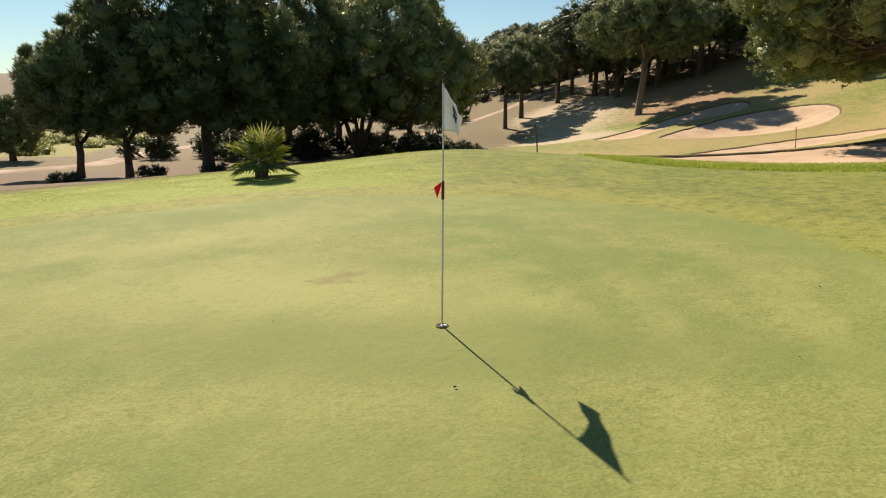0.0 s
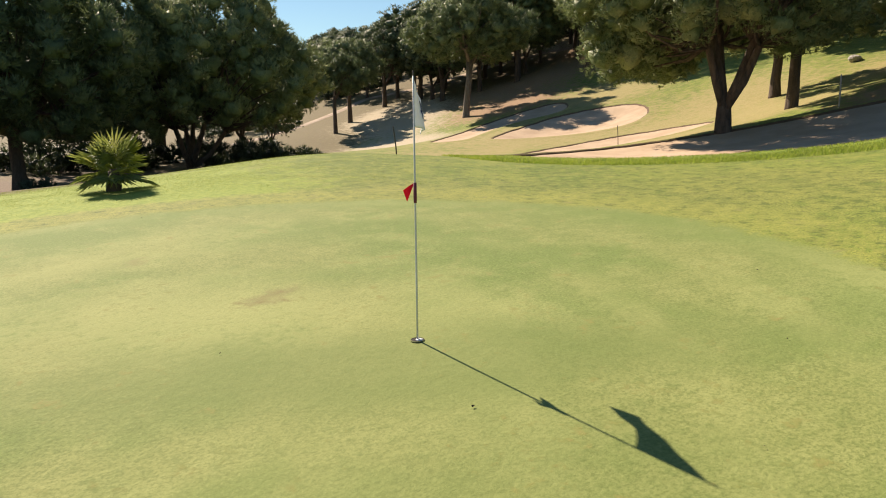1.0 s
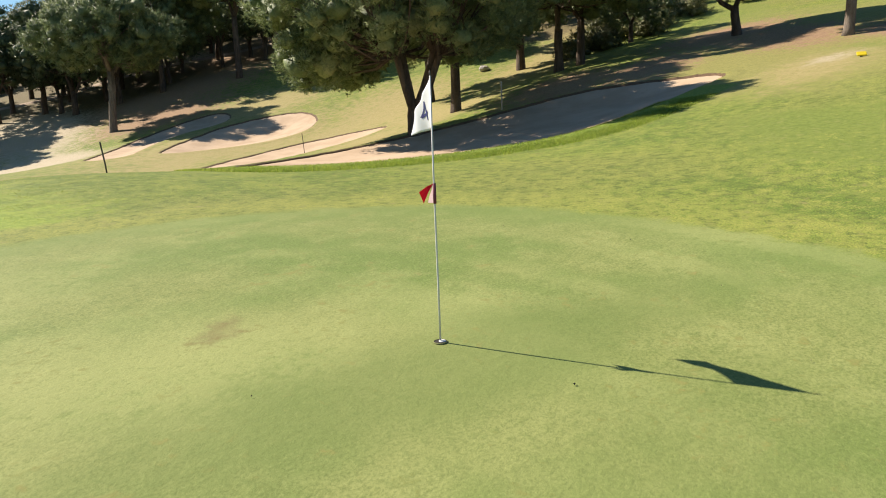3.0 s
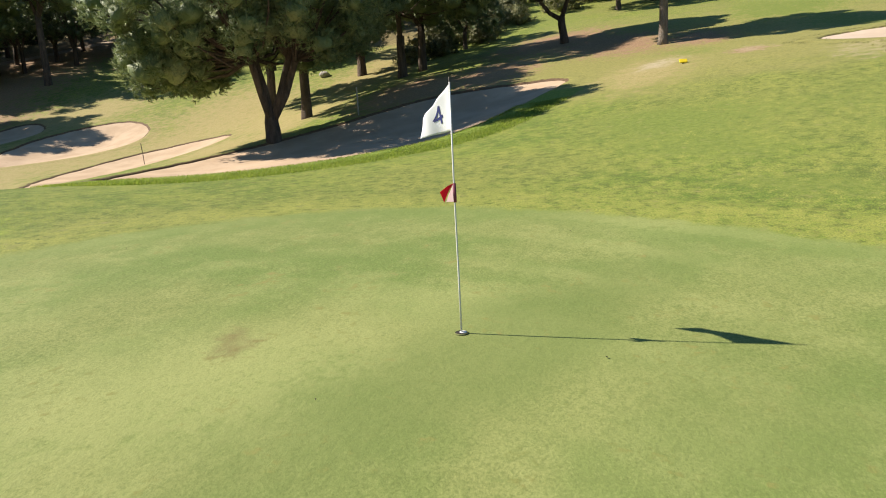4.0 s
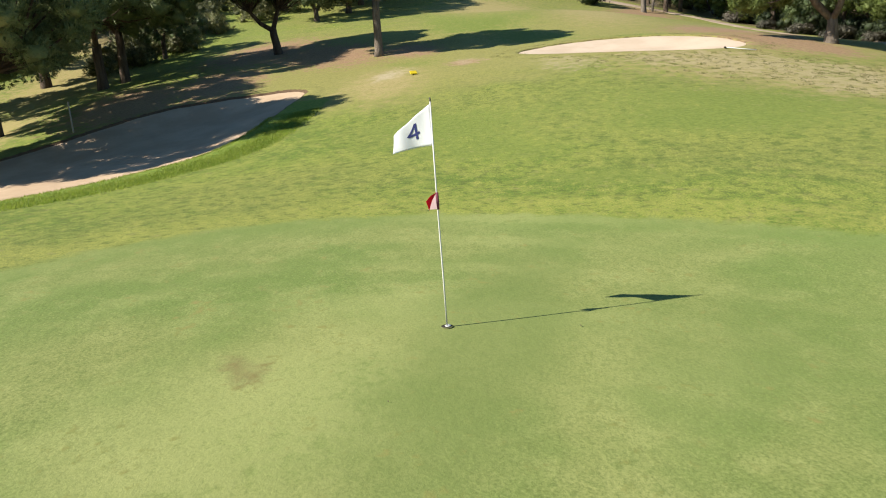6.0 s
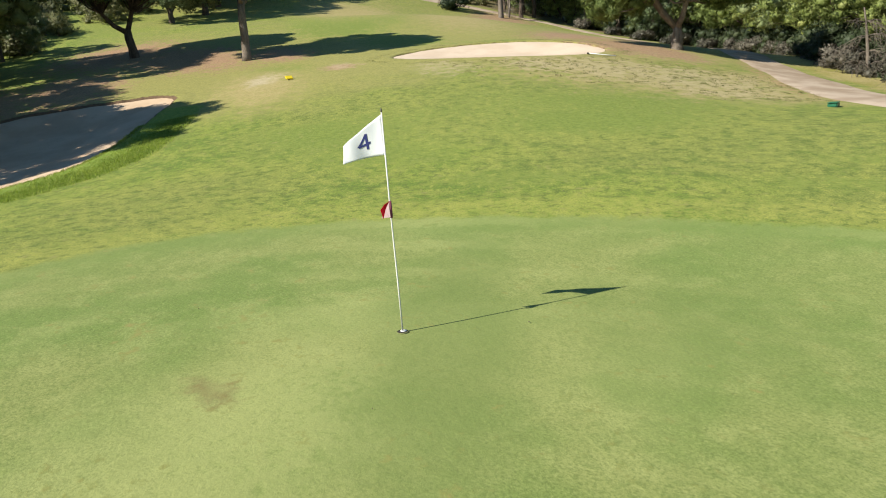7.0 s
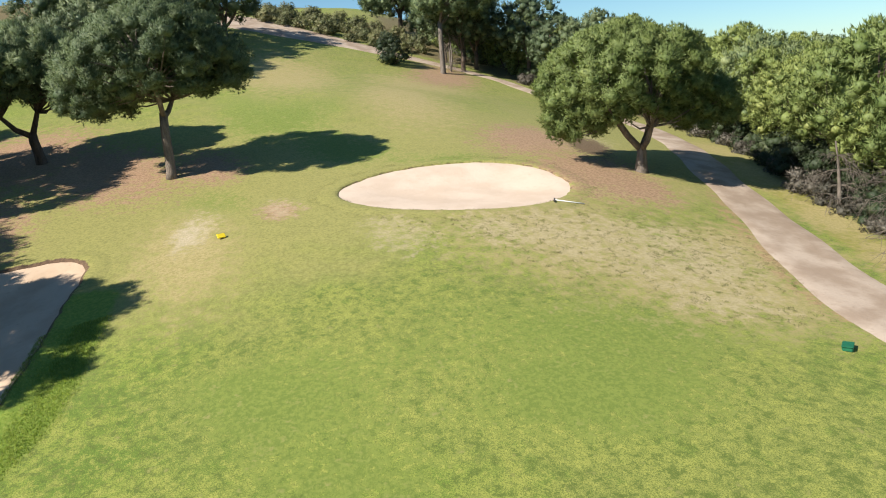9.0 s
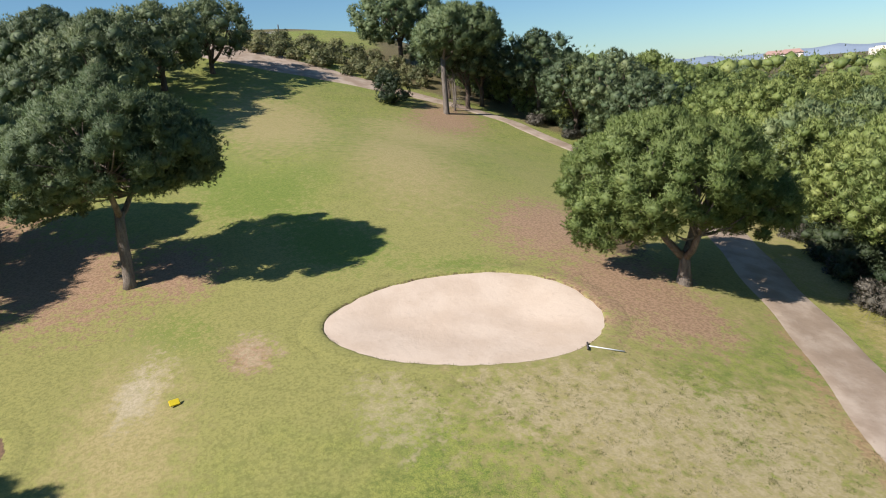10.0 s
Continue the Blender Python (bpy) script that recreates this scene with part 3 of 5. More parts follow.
def build_lip(outline, lip, bowl, pale):
    """The turf edge of a bunker: a rounded sod that breaks down to the sand."""
    gen = np.random.default_rng(int(outline[0, 0] * 10))
    P = np.concatenate((outline, outline[:1]))
    t = np.concatenate(([0], np.cumsum(np.hypot(*np.diff(P, axis=0).T))))
    n = int(t[-1] / 0.22)
    s = np.linspace(0, t[-1], n, endpoint=False)
    px, py = np.interp(s, t, P[:, 0]), np.interp(s, t, P[:, 1])
    for _ in range(3):
        px, py = (np.roll(px, 1) + 2 * px + np.roll(px, -1)) / 4, (np.roll(py, 1) + 2 * py + np.roll(py, -1)) / 4
    tx, ty = np.roll(px, -1) - np.roll(px, 1), np.roll(py, -1) - np.roll(py, 1)
    ln = np.hypot(tx, ty)
    sign = 1.0 if inside_distance(np.array([px[0] + ty[0] / ln[0] * 0.2]), np.array([py[0] - tx[0] / ln[0] * 0.2]), outline)[0] < 0 else -1.0
    ox, oy = sign * ty / ln, -sign * tx / ln
    wob = np.array([noise.noise((i * 0.35, outline[0, 1], 0.0)) * 0.10 + noise.noise((i * 1.3, 4.0, 0.0)) * 0.04 for i in range(n)])
    rows = ((1.05, -0.035), (0.8, 0.006), (0.4, 0.03), (0.12, 0.035), (0.0, 0.0), (-0.05, -lip * 0.6), (-0.12, -lip - 0.1))
    XY = np.stack([(px + ox * (o + wob * (o < 0.5)), py + oy * (o + wob * (o < 0.5))) for o, _ in rows])
    X, Y = XY[:, 0], XY[:, 1]
    Z = relief(X, Y) + np.array([z for _, z in rows])[:, None] + np.where(np.array([o for o, _ in rows])[:, None] < 0.5, wob[None] * 0.15, 0)
    m = len(rows)
    idx = np.arange(m * n).reshape(m, n)
    nxt = np.roll(idx, -1, axis=1)
    Q = np.stack((idx[:-1], nxt[:-1], nxt[1:], idx[1:]), -1).reshape(-1, 4)
    me = mesh_of("turf_edge", np.stack((X, Y, Z), -1).reshape(-1, 3).tolist(), Q.tolist(), TURF, True)
    lay_masks(me, X, Y)
    soil = np.where(np.arange(m) >= 4, 0.45 if pale else 1.0, np.where(np.arange(m) == 3, 0.0 if pale else 0.35, 0.0)).repeat(n).astype(np.float32)
    me.attributes["earth"].data.foreach_set("value", soil)
    tagged(new("turf_edge", me), "rounded turf edge hemming a sand bunker", "turf edge", "bunker edges", "structure")


for key, spec in BUNKERS.items():
    build_lip(*spec)
for key, spec in BUNKERS.items():
    build_bunker(key, *spec)


def build_path(name, line, widths, mat, label, lift=0.03):
    P = np.array(line, float)
    # even steps along a smoothed line
    t = np.concatenate(([0], np.cumsum(np.hypot(*np.diff(P, axis=0).T))))
    s = np.linspace(0, t[-1], int(t[-1] / 0.6) + 2)
    px, py, w = np.interp(s, t, P[:, 0]), np.interp(s, t, P[:, 1]), np.interp(s, t, widths)
    for _ in range(6):
        px[1:-1], py[1:-1] = (px[:-2] + 2 * px[1:-1] + px[2:]) / 4, (py[:-2] + 2 * py[1:-1] + py[2:]) / 4
    tx, ty = np.gradient(px), np.gradient(py)
    n = np.hypot(tx, ty)
    nx, ny = -ty / n, tx / n
    V, Q = [], []
    m = 8
    for i in range(len(s)):
        for k in range(m + 1):
            o = (k / m - 0.5) * w[i] * (1 + 0.06 * math.sin(i * 0.7 + k) * (k in (0, m)))
            x, y = px[i] + nx[i] * o, py[i] + ny[i] * o
            edge = -0.06 if k in (0, m) else 0.0
            V.append((x, y, ground_z(x, y) + lift + edge + 0.02 * (1 - (2 * k / m - 1) ** 2)))
    for i in range(len(s) - 1):
        for k in range(m):
            a = i * (m + 1) + k
            Q.append((a, a + 1, a + m + 2, a + m + 1))
    tagged(new(name, mesh_of(name, V, Q, mat, True)), label, "path", kind="structure")


build_path("path", ((6.2, -10.2), (9.2, -11.7), (12.0, -13.0), (15.8, -15.55), (18.8, -17.6), (21.4, -19.3), (23.6, -20.3), (27, -22.6), (31.4, -25.8), (38, -29.6), (46, -31.6), (53, -32.2), (62, -32.6), (66.5, -30.4),
                    (70, -27.4), (75, -22), (79, -17.5), (84, -12.5), (90, -6)), (3.0, 3.0, 2.9, 2.8, 2.6, 2.5, 2.5, 2.4, 2.4, 2.2, 2.0, 2.0, 2.0, 2.0, 2.6, 4.5, 6.5, 8.0, 7),
           GRAVEL, "worn beige gravel cart path beside the woods")
build_path("path", ((-16, 26), (-9, 33.5), (-5.2, 38), (-3.5, 46), (-2, 58), (0, 75)), (1.6, 1.5, 1.5, 1.6, 1.8, 2), GRAVEL, "pale narrow track beyond the dark pines")
build_path("path", ((20, 72), (33, 82), (43.6, 89), (46, 85.7), (51, 82), (56, 81), (63, 76.5), (66, 71), (72, 66), (82, 63)), (1.5, 1.6, 1.8, 1.8, 1.8, 1.8, 1.8, 1.8, 1.8, 1.8), GRAVEL, "pale narrow track along the wooded slope")


# ---------------------------------------------------------------- plants
def ico(level):
    bm = bmesh.new()
    bmesh.ops.create_icosphere(bm, subdivisions=level, radius=1.0)
    v = np.array([p.co[:] for p in bm.verts])
    f = np.array([[p.index for p in q.verts] for q in bm.faces])
    bm.free()
    return v, f


ICO1, ICO2 = ico(1), ico(2)


def tuft_mesh(name, puffs, sprays, size, mat, gen, fine=True, up=0.5, width=0.13):
    """A crown of rounded clumps: each a dense lumpy heart furred with needle tufts that point outwards and up."""
    puffs = np.array(puffs, float)
    n = len(puffs)
    iv, jf = ICO2 if fine else ICO1
    rad = puffs[:, None, 3:4] * (0.52 if fine else 0.54) * gen.uniform(0.6, 1.2, (n, len(iv), 1))
    cv = puffs[:, None, :3] + iv[None] * rad * np.array((1, 1, 0.82))
    cf = jf[None] + (np.arange(n) * len(iv))[:, None, None]
    V, Fc, N = [cv.reshape(-1, 3)], [cf.reshape(-1, 3)], [np.tile(iv, (n, 1))]
    o = n * len(iv)
    per = 8 if fine else 7
    tufts = max(4, int(sprays * 1.5) // per)
    c = np.repeat(puffs[:, :3], tufts, 0)
    r = np.repeat(puffs[:, 3], tufts)[:, None]
    d = gen.normal(size=(n * tufts, 3))
    d[:, 2] += 0.25
    d /= np.linalg.norm(d, axis=1)[:, None]
    spot = c + d * r * gen.uniform(0.45, 0.95, (n * tufts, 1)) * np.array((1, 1, 0.85))
    # tufts buried in a neighbouring clump are left out
    if n < 400:
        own = np.repeat(np.arange(n), tufts)
        free = np.ones(len(spot), bool)
        for k in range(n):
            gap = (spot - puffs[k, :3]) / np.array((1, 1, 0.85))
            free &= ((gap * gap).sum(1) > (0.62 * puffs[k, 3]) ** 2) | (own == k)
        spot, d = spot[free], d[free]
    k = len(spot) * per
    lead = d + gen.normal(size=d.shape) * 0.38 + np.array((0, 0, up))
    out = np.repeat(d, per, 0)
    d = np.repeat(lead, per, 0)
    root = np.repeat(spot, per, 0) + gen.normal(size=(k, 3)) * size * 0.16
    way = d / np.linalg.norm(d, axis=1)[:, None] + gen.normal(size=(k, 3)) * 0.42
    way /= np.linalg.norm(way, axis=1)[:, None]
    ln = size * gen.uniform(0.7, 1.35, (k, 1))
    side = np.cross(way, gen.normal(size=(k, 3)))
    side /= np.linalg.norm(side, axis=1)[:, None]
    w = ln * width
    # each needle spray faces outwards, and its normal leans with the clump's round surface
    face = np.cross(side, way)
    inward = (face * out).sum(1) < 0
    side[inward] *= -1
    face[inward] *= -1
    tri = np.stack((root - side * w, root + side * w, root + way * ln), 1)
    if n < 400:
        mid, span = puffs[:, :3].mean(0), puffs[:, :3].std(0) + 0.1
        whole = (root - mid) / span
        whole /= np.linalg.norm(whole, axis=1)[:, None] + 1e-9
    else:
        whole = np.array((0, 0, 1.0))
    lean = out * 0.6 + whole * 0.45 + face * 0.45 + np.array((0, 0, 0.1))
    lean /= np.linalg.norm(lean, axis=1)[:, None]
    V.append(tri.reshape(-1, 3))
    Fc.append(o + np.arange(k * 3).reshape(-1, 3))
    N.append(np.repeat(lean, 3, 0))
    V, Fc, N = np.concatenate(V), np.concatenate(Fc), np.concatenate(N)
    me = bpy.data.meshes.new(name)
    me.vertices.add(len(V))
    me.vertices.foreach_set("co", V.ravel())
    me.loops.add(len(Fc) * 3)
    me.loops.foreach_set("vertex_index", Fc.ravel())
    me.polygons.add(len(Fc))
    me.polygons.foreach_set("loop_start", np.arange(0, len(Fc) * 3, 3))
    me.materials.append(mat)
    me.attributes.new("custom_normal", "FLOAT_VECTOR", "POINT").data.foreach_set("vector", np.ascontiguousarray(N, dtype=np.float32).ravel())
    me.update(calc_edges=True)
    return me


def crown_puffs(gen, n, H, R, low, cx=0.0, cy=0.0, flat=0.3, size=0.2):
    """Clumps laid over a flat-bottomed dome that swells into a few broad lobes."""
    heads = gen.normal(size=(max(7, n // 11), 3))
    heads[:, 2] = np.abs(heads[:, 2]) * 0.8 - 0.15
    heads /= np.linalg.norm(heads, axis=1)[:, None]
    swell = gen.uniform(0.12, 0.30, len(heads))
    out = []
    shell = int(n * 0.80)
    for i in range(n):
        pr = R * size * gen.uniform(0.55, 1.2)
        u, a = ((i + 0.5) / shell, i * 2.39996 + gen.uniform(-0.2, 0.2))
        if i < shell:
            u = min(1.0, u * 1.12)
            if u > flat:
                rad = max(0.0, 1 - ((u - flat) / (1 - flat)) ** 2.1) ** 0.5
            else:
                rad = 0.66 + 0.34 * (u / flat) ** 0.6
            d = np.array((rad * math.cos(a), rad * math.sin(a), (u - flat) * 1.1))
            d /= np.linalg.norm(d)
            near = np.arccos(np.clip(heads @ d, -1, 1))
            f = 0.84 + float((swell * np.exp(-(near / 0.34) ** 2)).max()) - gen.uniform(0, 0.05)
            rr = max(0.0, R * rad * f * gen.uniform(0.9, 1.04) - pr * 0.55)
            zz = low + pr * 0.6 + (H - low - pr * 1.35) * u * (0.86 + 0.6 * (f - 0.84))
        else:
            # fills the heart of the crown
            rr, zz = R * 0.55 * math.sqrt(gen.uniform(0, 1)), low + (H - low) * gen.uniform(0.15, 0.6)
            pr *= 1.25
        out.append((cx + rr * math.cos(a), cy + rr * math.sin(a), zz, pr))
    return out


def bend(a, b, gen, sag=0.12, n=5):
    a, b = np.array(a, float), np.array(b, float)
    L = np.linalg.norm(b - a)
    off = gen.normal(size=3) * L * 0.06
    pts = []
    for i in range(n):
        t = i / (n - 1)
        p = a + (b - a) * t
        p = p + off * math.sin(math.pi * t)
        p[2] -= sag * L * math.sin(math.pi * t) * (1 - t)
        pts.append(p)
    return pts


def pine(x, y, H, R, low, fork, forks, girth, seed, label, name="pine_tree", group="", lean=(0, 0), puffs=64, sprays=420, size=0.20, mat=None, bark=None,
         flat=0.3, offset=(0, 0), fine=True, psize=0.2, spread=0.5, base_z=None, up=0.7, lobes=()):
    gen = np.random.default_rng(seed)
    z = ground_z(x, y) if base_z is None else base_z
    t = thing(name, x, y, z - 0.05, label, "tree", group)
    fx, fy = lean[0] * fork, lean[1] * fork
    P = crown_puffs(gen, int(puffs * 2.2), H, R, low, fx + offset[0], fy + offset[1], flat, psize * 0.82)
    for dx, dy, h2, r2, low2, n2 in lobes:
        P += crown_puffs(gen, n2, h2, r2, low2, fx + dx, fy + dy, flat, psize * 0.82 * R / r2)
    items = []
    base = [(0, 0, -0.3), (0.01, 0, 0.12), (fx * 0.3, fy * 0.3, fork * 0.35), (fx * 0.65 + gen.normal() * 0.05, fy * 0.65 + gen.normal() * 0.05, fork * 0.7), (fx, fy, fork)]
    items.append((base, [girth * 1.45, girth * 1.18, girth, girth * 0.92, girth * 0.9]))
    tops = []
    for k in range(forks):
        a = 2 * math.pi * (k + gen.uniform(-0.2, 0.2)) / forks + seed
        reach = R * spread * (gen.uniform(0.6, 1.0) if forks > 1 else 0.1)
        end = (fx + offset[0] * 0.7 + reach * math.cos(a), fy + offset[1] * 0.7 + reach * math.sin(a), low + (H - low) * gen.uniform(0.45, 0.65))
        path = bend((fx, fy, fork - girth), end, gen, 0.10, 6)
        g0 = girth * (0.9 if forks == 1 else 0.62)
        items.append((path, list(np.linspace(g0, g0 * 0.3, 6))))
        tops.append((path, g0))
    for j, p in enumerate(P):
        if j % (3 if fine else 6) and j > 6:
            continue
        path, g0 = min(tops, key=lambda s: np.linalg.norm(np.array(s[0][-2]) - p[:3]))
        start = path[2 + j % 3]
        items.append((bend(start, p[:3], gen, 0.1, 4), [g0 * 0.34, g0 * 0.26, g0 * 0.18, g0 * 0.08]))
    part("trunk", tubes("trunk", items, bark or BARK, 8 if fine else 6, 0.10, gen), None, t)
    part("crown", tuft_mesh("crown", P, sprays, size, mat or NEEDLES, gen, fine=fine, up=up, width=0.10 if fine else 0.12), None, t)
    return t


def shrub(x, y, R, H, seed, label, mat=None, name="shrub", group="", puffs=14, sprays=160, size=0.22, lift=0.0):
    gen = np.random.default_rng(seed)
    t = thing(name, x, y, ground_z(x, y) + lift, label, "shrub", group)
    P = []
    for i in range(puffs):
        a, q = gen.uniform(0, 6.28), math.sqrt(gen.uniform(0, 1))
        pr = R * gen.uniform(0.26, 0.42)
        zz = pr * 0.4 + (H - pr * 1.3) * gen.uniform(0, 1) * math.sqrt(1 - 0.75 * q * q)
        P.append((R * 0.75 * q * math.cos(a), R * 0.75 * q * math.sin(a), max(zz, pr * 0.3), pr))
    stems = [(bend((0, 0, -0.1), p[:3], gen, 0.05, 4), [0.035 * R, 0.03 * R, 0.02 * R, 0.01 * R]) for p in P[:7]]
    part("stems", tubes("stems", stems, BARK_GREY, 5), None, t)
    part("foliage", tuft_mesh("foliage", P, sprays, size, mat or SHRUB, gen, fine=False, up=0.4, width=0.11), None, t)
    return t


# hero pines
PALE_TRUNK = "umbrella pine with a pale trunk and rounded green crown"
pine(23.6, 18.7, 11.5, 6.0, 2.9, 1.2, 5, 0.31, 3, "large pine forking low into several dark stems at the bunker edge", puffs=125, sprays=620, size=0.17, flat=0.25, offset=(-0.2, 0.3), psize=0.17, spread=0.5, lobes=((0.4, 4.3, 6.0, 2.8, 1.9, 44), (-2.2, 3.0, 5.6, 2.2, 2.3, 26)))
pine(35.5, 2.57, 8.5, 4.1, 3.4, 2.9, 2, 0.22, 5, PALE_TRUNK, bark=BARK_GREY, puffs=80, sprays=850, flat=0.35, base_z=5.0, lean=(0.03, -0.03), psize=0.19, size=0.125, offset=(0.0, -0.1), lobes=((1.3, 2.7, 6.9, 2.5, 2.6, 56), (-0.9, -2.2, 7.2, 2.5, 3.4, 40)))
pine(42.4, 8.1, 7.6, 3.8, 3.0, 1.7, 2, 0.25, 8, "umbrella pine forking into two bare stems", puffs=80, sprays=540, flat=0.35, psize=0.2, spread=0.6, lean=(0, 0.1))
pine(24.7, -16.6, 7.5, 3.9, 2.3, 1.3, 4, 0.25, 11, "broad spreading pine beside the cart path", bark=BARK_GREY, mat=NEEDLES_YELLOW, puffs=100, sprays=900, size=0.13, flat=0.3, psize=0.18, spread=0.6, offset=(0.5, 0.8), lobes=((-1.2, -2.5, 4.9, 2.0, 1.7, 46), (1.4, 2.4, 4.7, 1.9, 1.6, 40)))
pine(31.6, 20.8, 11.0, 5.6, 2.9, 3.0, 3, 0.27, 13, "dark pine in a row above the bunker", puffs=60, sprays=380, psize=0.22)
pine(40.0, 27.1, 11.0, 5.2, 2.9, 3.0, 2, 0.3, 14, "dark pine in a row above the bunker", puffs=56, sprays=320, psize=0.22)
pine(46.3, 23.0, 10.5, 5.0, 2.7, 3.2, 2, 0.28, 15, "dark pine in a row above the bunker", puffs=52, sprays=320, psize=0.22)
pine(40.7, 18.2, 11.0, 6.3, 2.9, 2.6, 2, 0.27, 16, "dark pine in a row above the bunker", puffs=66, sprays=320, psize=0.2, offset=(-1.8, -1.6))
pine(42.0, 17.2, 10.0, 5.4, 2.9, 3.0, 2, 0.24, 17, "dark pine in a row above the bunker", puffs=46, sprays=320, psize=0.22)
pine(51.2, 16.3, 6.4, 3.0, 0.9, 1.4, 3, 0.16, 18, "small loose-crowned pine on the slope", puffs=40, sprays=200, psize=0.2)
# dark row beyond the bank
pine(0.13, 31.0, 9.5, 4.8, 1.6, 2.2, 3, 0.25, 21, "tall dark pine with a straight trunk in deep shade", puffs=95, sprays=420, psize=0.19)
pine(-2.9, 30.9, 7.6, 2.9, 1.5, 1.5, 2, 0.15, 22, "dark pine with two slim stems", puffs=66, sprays=380, psize=0.21)
pine(-4.6, 30.6, 5.6, 2.2, 1.7, 1.4, 2, 0.14, 23, "dark pine with two slim stems", puffs=56, sprays=380, psize=0.21)
pine(8.0, 38.5, 10.0, 6.0, 2.1, 0.5, 5, 0.25, 24, "broad dark pine with many fanned stems", puffs=120, sprays=420, psize=0.17, spread=0.6, offset=(1.0, 0))
pine(3.6, 37.0, 10.5, 4.6, 1.6, 2.0, 3, 0.2, 25, "tall dark pine in deep shade", puffs=80, sprays=380, psize=0.2)
pine(-9.2, 41.0, 3.4, 1.5, 0.4, 1.0, 2, 0.15, 26, "young dark pine beside the track", puffs=34, sprays=200, psize=0.25)
# slope beyond the bunkers
pine(37.7, 56.8, 12.2, 6.2, 4.9, 5.2, 3, 0.3, 31, "slender umbrella pine with a long bare trunk", puffs=80, sprays=420, flat=0.3, psize=0.2, lean=(0.08, 0), bark=BARK_GREY, size=0.26)
pine(33.6, 73.3, 9.6, 4.2, 3.8, 3.6, 3, 0.24, 32, "umbrella pine on sandy ground", puffs=56, sprays=220, psize=0.22, size=0.26)
pine(29.4, 68.0, 8.8, 3.6, 3.8, 3.6, 2, 0.2, 33, "umbrella pine on sandy ground", puffs=46, sprays=220, psize=0.22, size=0.26)
pine(50.8, 65.4, 13.0, 6.6, 4.4, 4.0, 2, 0.30, 34, "umbrella pine on the shaded slope", puffs=60, sprays=220, psize=0.22, size=0.26)
pine(49.4, 63.8, 12.4, 6.2, 4.2, 3.8, 2, 0.27, 37, "umbrella pine on the shaded slope", puffs=56, sprays=220, psize=0.22, size=0.26)
pine(52.6, 56.2, 14.5, 7.0, 6.4, 6.2, 3, 0.30, 35, "tall umbrella pine with a long dark trunk on the shaded slope", puffs=70, sprays=220, psize=0.22, size=0.26)
pine(63.8, -27.0, 10.4, 4.6, 5.0, 5.0, 3, 0.24, 36, "tall pine with a pale bare trunk by the path", puffs=64, sprays=240, psize=0.21, bark=DEADWOOD, offset=(0.5, -2.0), size=0.3)
pine(84, -32, 10.5, 6.0, 2.6, 3.0, 3, 0.3, 38, "tall dark pine rising behind the scrub", puffs=64, sprays=260, psize=0.2, size=0.3)


def low_pine(H, R, low, seed, x, y, label, mat, group, forks=3, sprays=150, size=0.27):
    return pine(x, y, H, R, low, low * 0.8, forks, 0.05 * R + 0.02, seed, label, group=group, puffs=40, sprays=sprays, size=size, mat=mat, psize=0.25, fine=False)


def scatter(outline, gap, gen, count):
    """Points strewn over an outline, no two nearer than gap."""
    P = np.array(outline, float)
    lo, hi = P.min(0), P.max(0)
    out = []
    for _ in range(count * 60):
        p = gen.uniform(lo, hi)
        if inside_distance(np.array([p[0]]), np.array([p[1]]), P)[0] < 0:
            continue
        if all((p[0] - q[0]) ** 2 + (p[1] - q[1]) ** 2 > gap * gap for q in out):
            out.append(p)
            if len(out) >= count:
                break
    return out


def woodland(outline, gap, count, kinds, seed, smin=0.85, smax=1.15):
    gen = np.random.default_rng(seed)
    for i, (x, y) in enumerate(scatter(outline, gap, gen, count)):
        s = gen.uniform(smin, smax)
        m = pose(x, y, ground_z(x, y) - 0.15, 0, 0, gen.uniform(0, 360)) @ Matrix.Diagonal((s, s, s * gen.uniform(0.9, 1.1), 1))
        copy_thing(kinds[i % len(kinds)], m)


right_wood = [low_pine(8.0, 3.6, 2.0, 41, 14.5, -22.5, "bushy green pine at the edge of the woods", NEEDLES_YELLOW, "woodland pines", 3, 175, 0.21),
              low_pine(8.6, 4.0, 2.5, 42, 19.5, -25.5, "bushy green pine at the edge of the woods", NEEDLES_YELLOW, "woodland pines", 3, 175, 0.21),
              low_pine(7.4, 3.8, 1.6, 43, 30.0, -31.0, "dark green pine in dense woods", NEEDLES, "woodland pines", 3, 175, 0.21)]
woodland(((6, -22), (12, -22), (19, -25), (26, -29.5), (36, -35), (50, -37), (60, -38), (62, -52), (22, -60), (2, -40)), 4.2, 75, right_wood, 51, 0.78, 1.0)
woodland(((60, -36), (66, -35.5), (80, -32), (98, -46), (105, -80), (80, -115), (20, -112), (-2, -62), (22, -61), (62, -53)), 6.8, 62, right_wood, 52, 0.6, 0.9)
for i, (x, y, sc) in enumerate(((11.0, -20.2, 0.78), (14.6, -22.6, 0.8), (18.0, -24.4, 0.8), (21.6, -26.0, 0.82), (25.2, -27.8, 0.8), (28.8, -30.0, 0.8), (33.0, -32.4, 0.85), (37.4, -34.4, 0.85), (41.5, -36.0, 0.85), (8.0, -19.4, 0.85))):
    copy_thing(right_wood[i % 2], pose(x, y, ground_z(x, y) - 0.2, 0, 0, x * 61) @ Matrix.Scale(sc, 4))
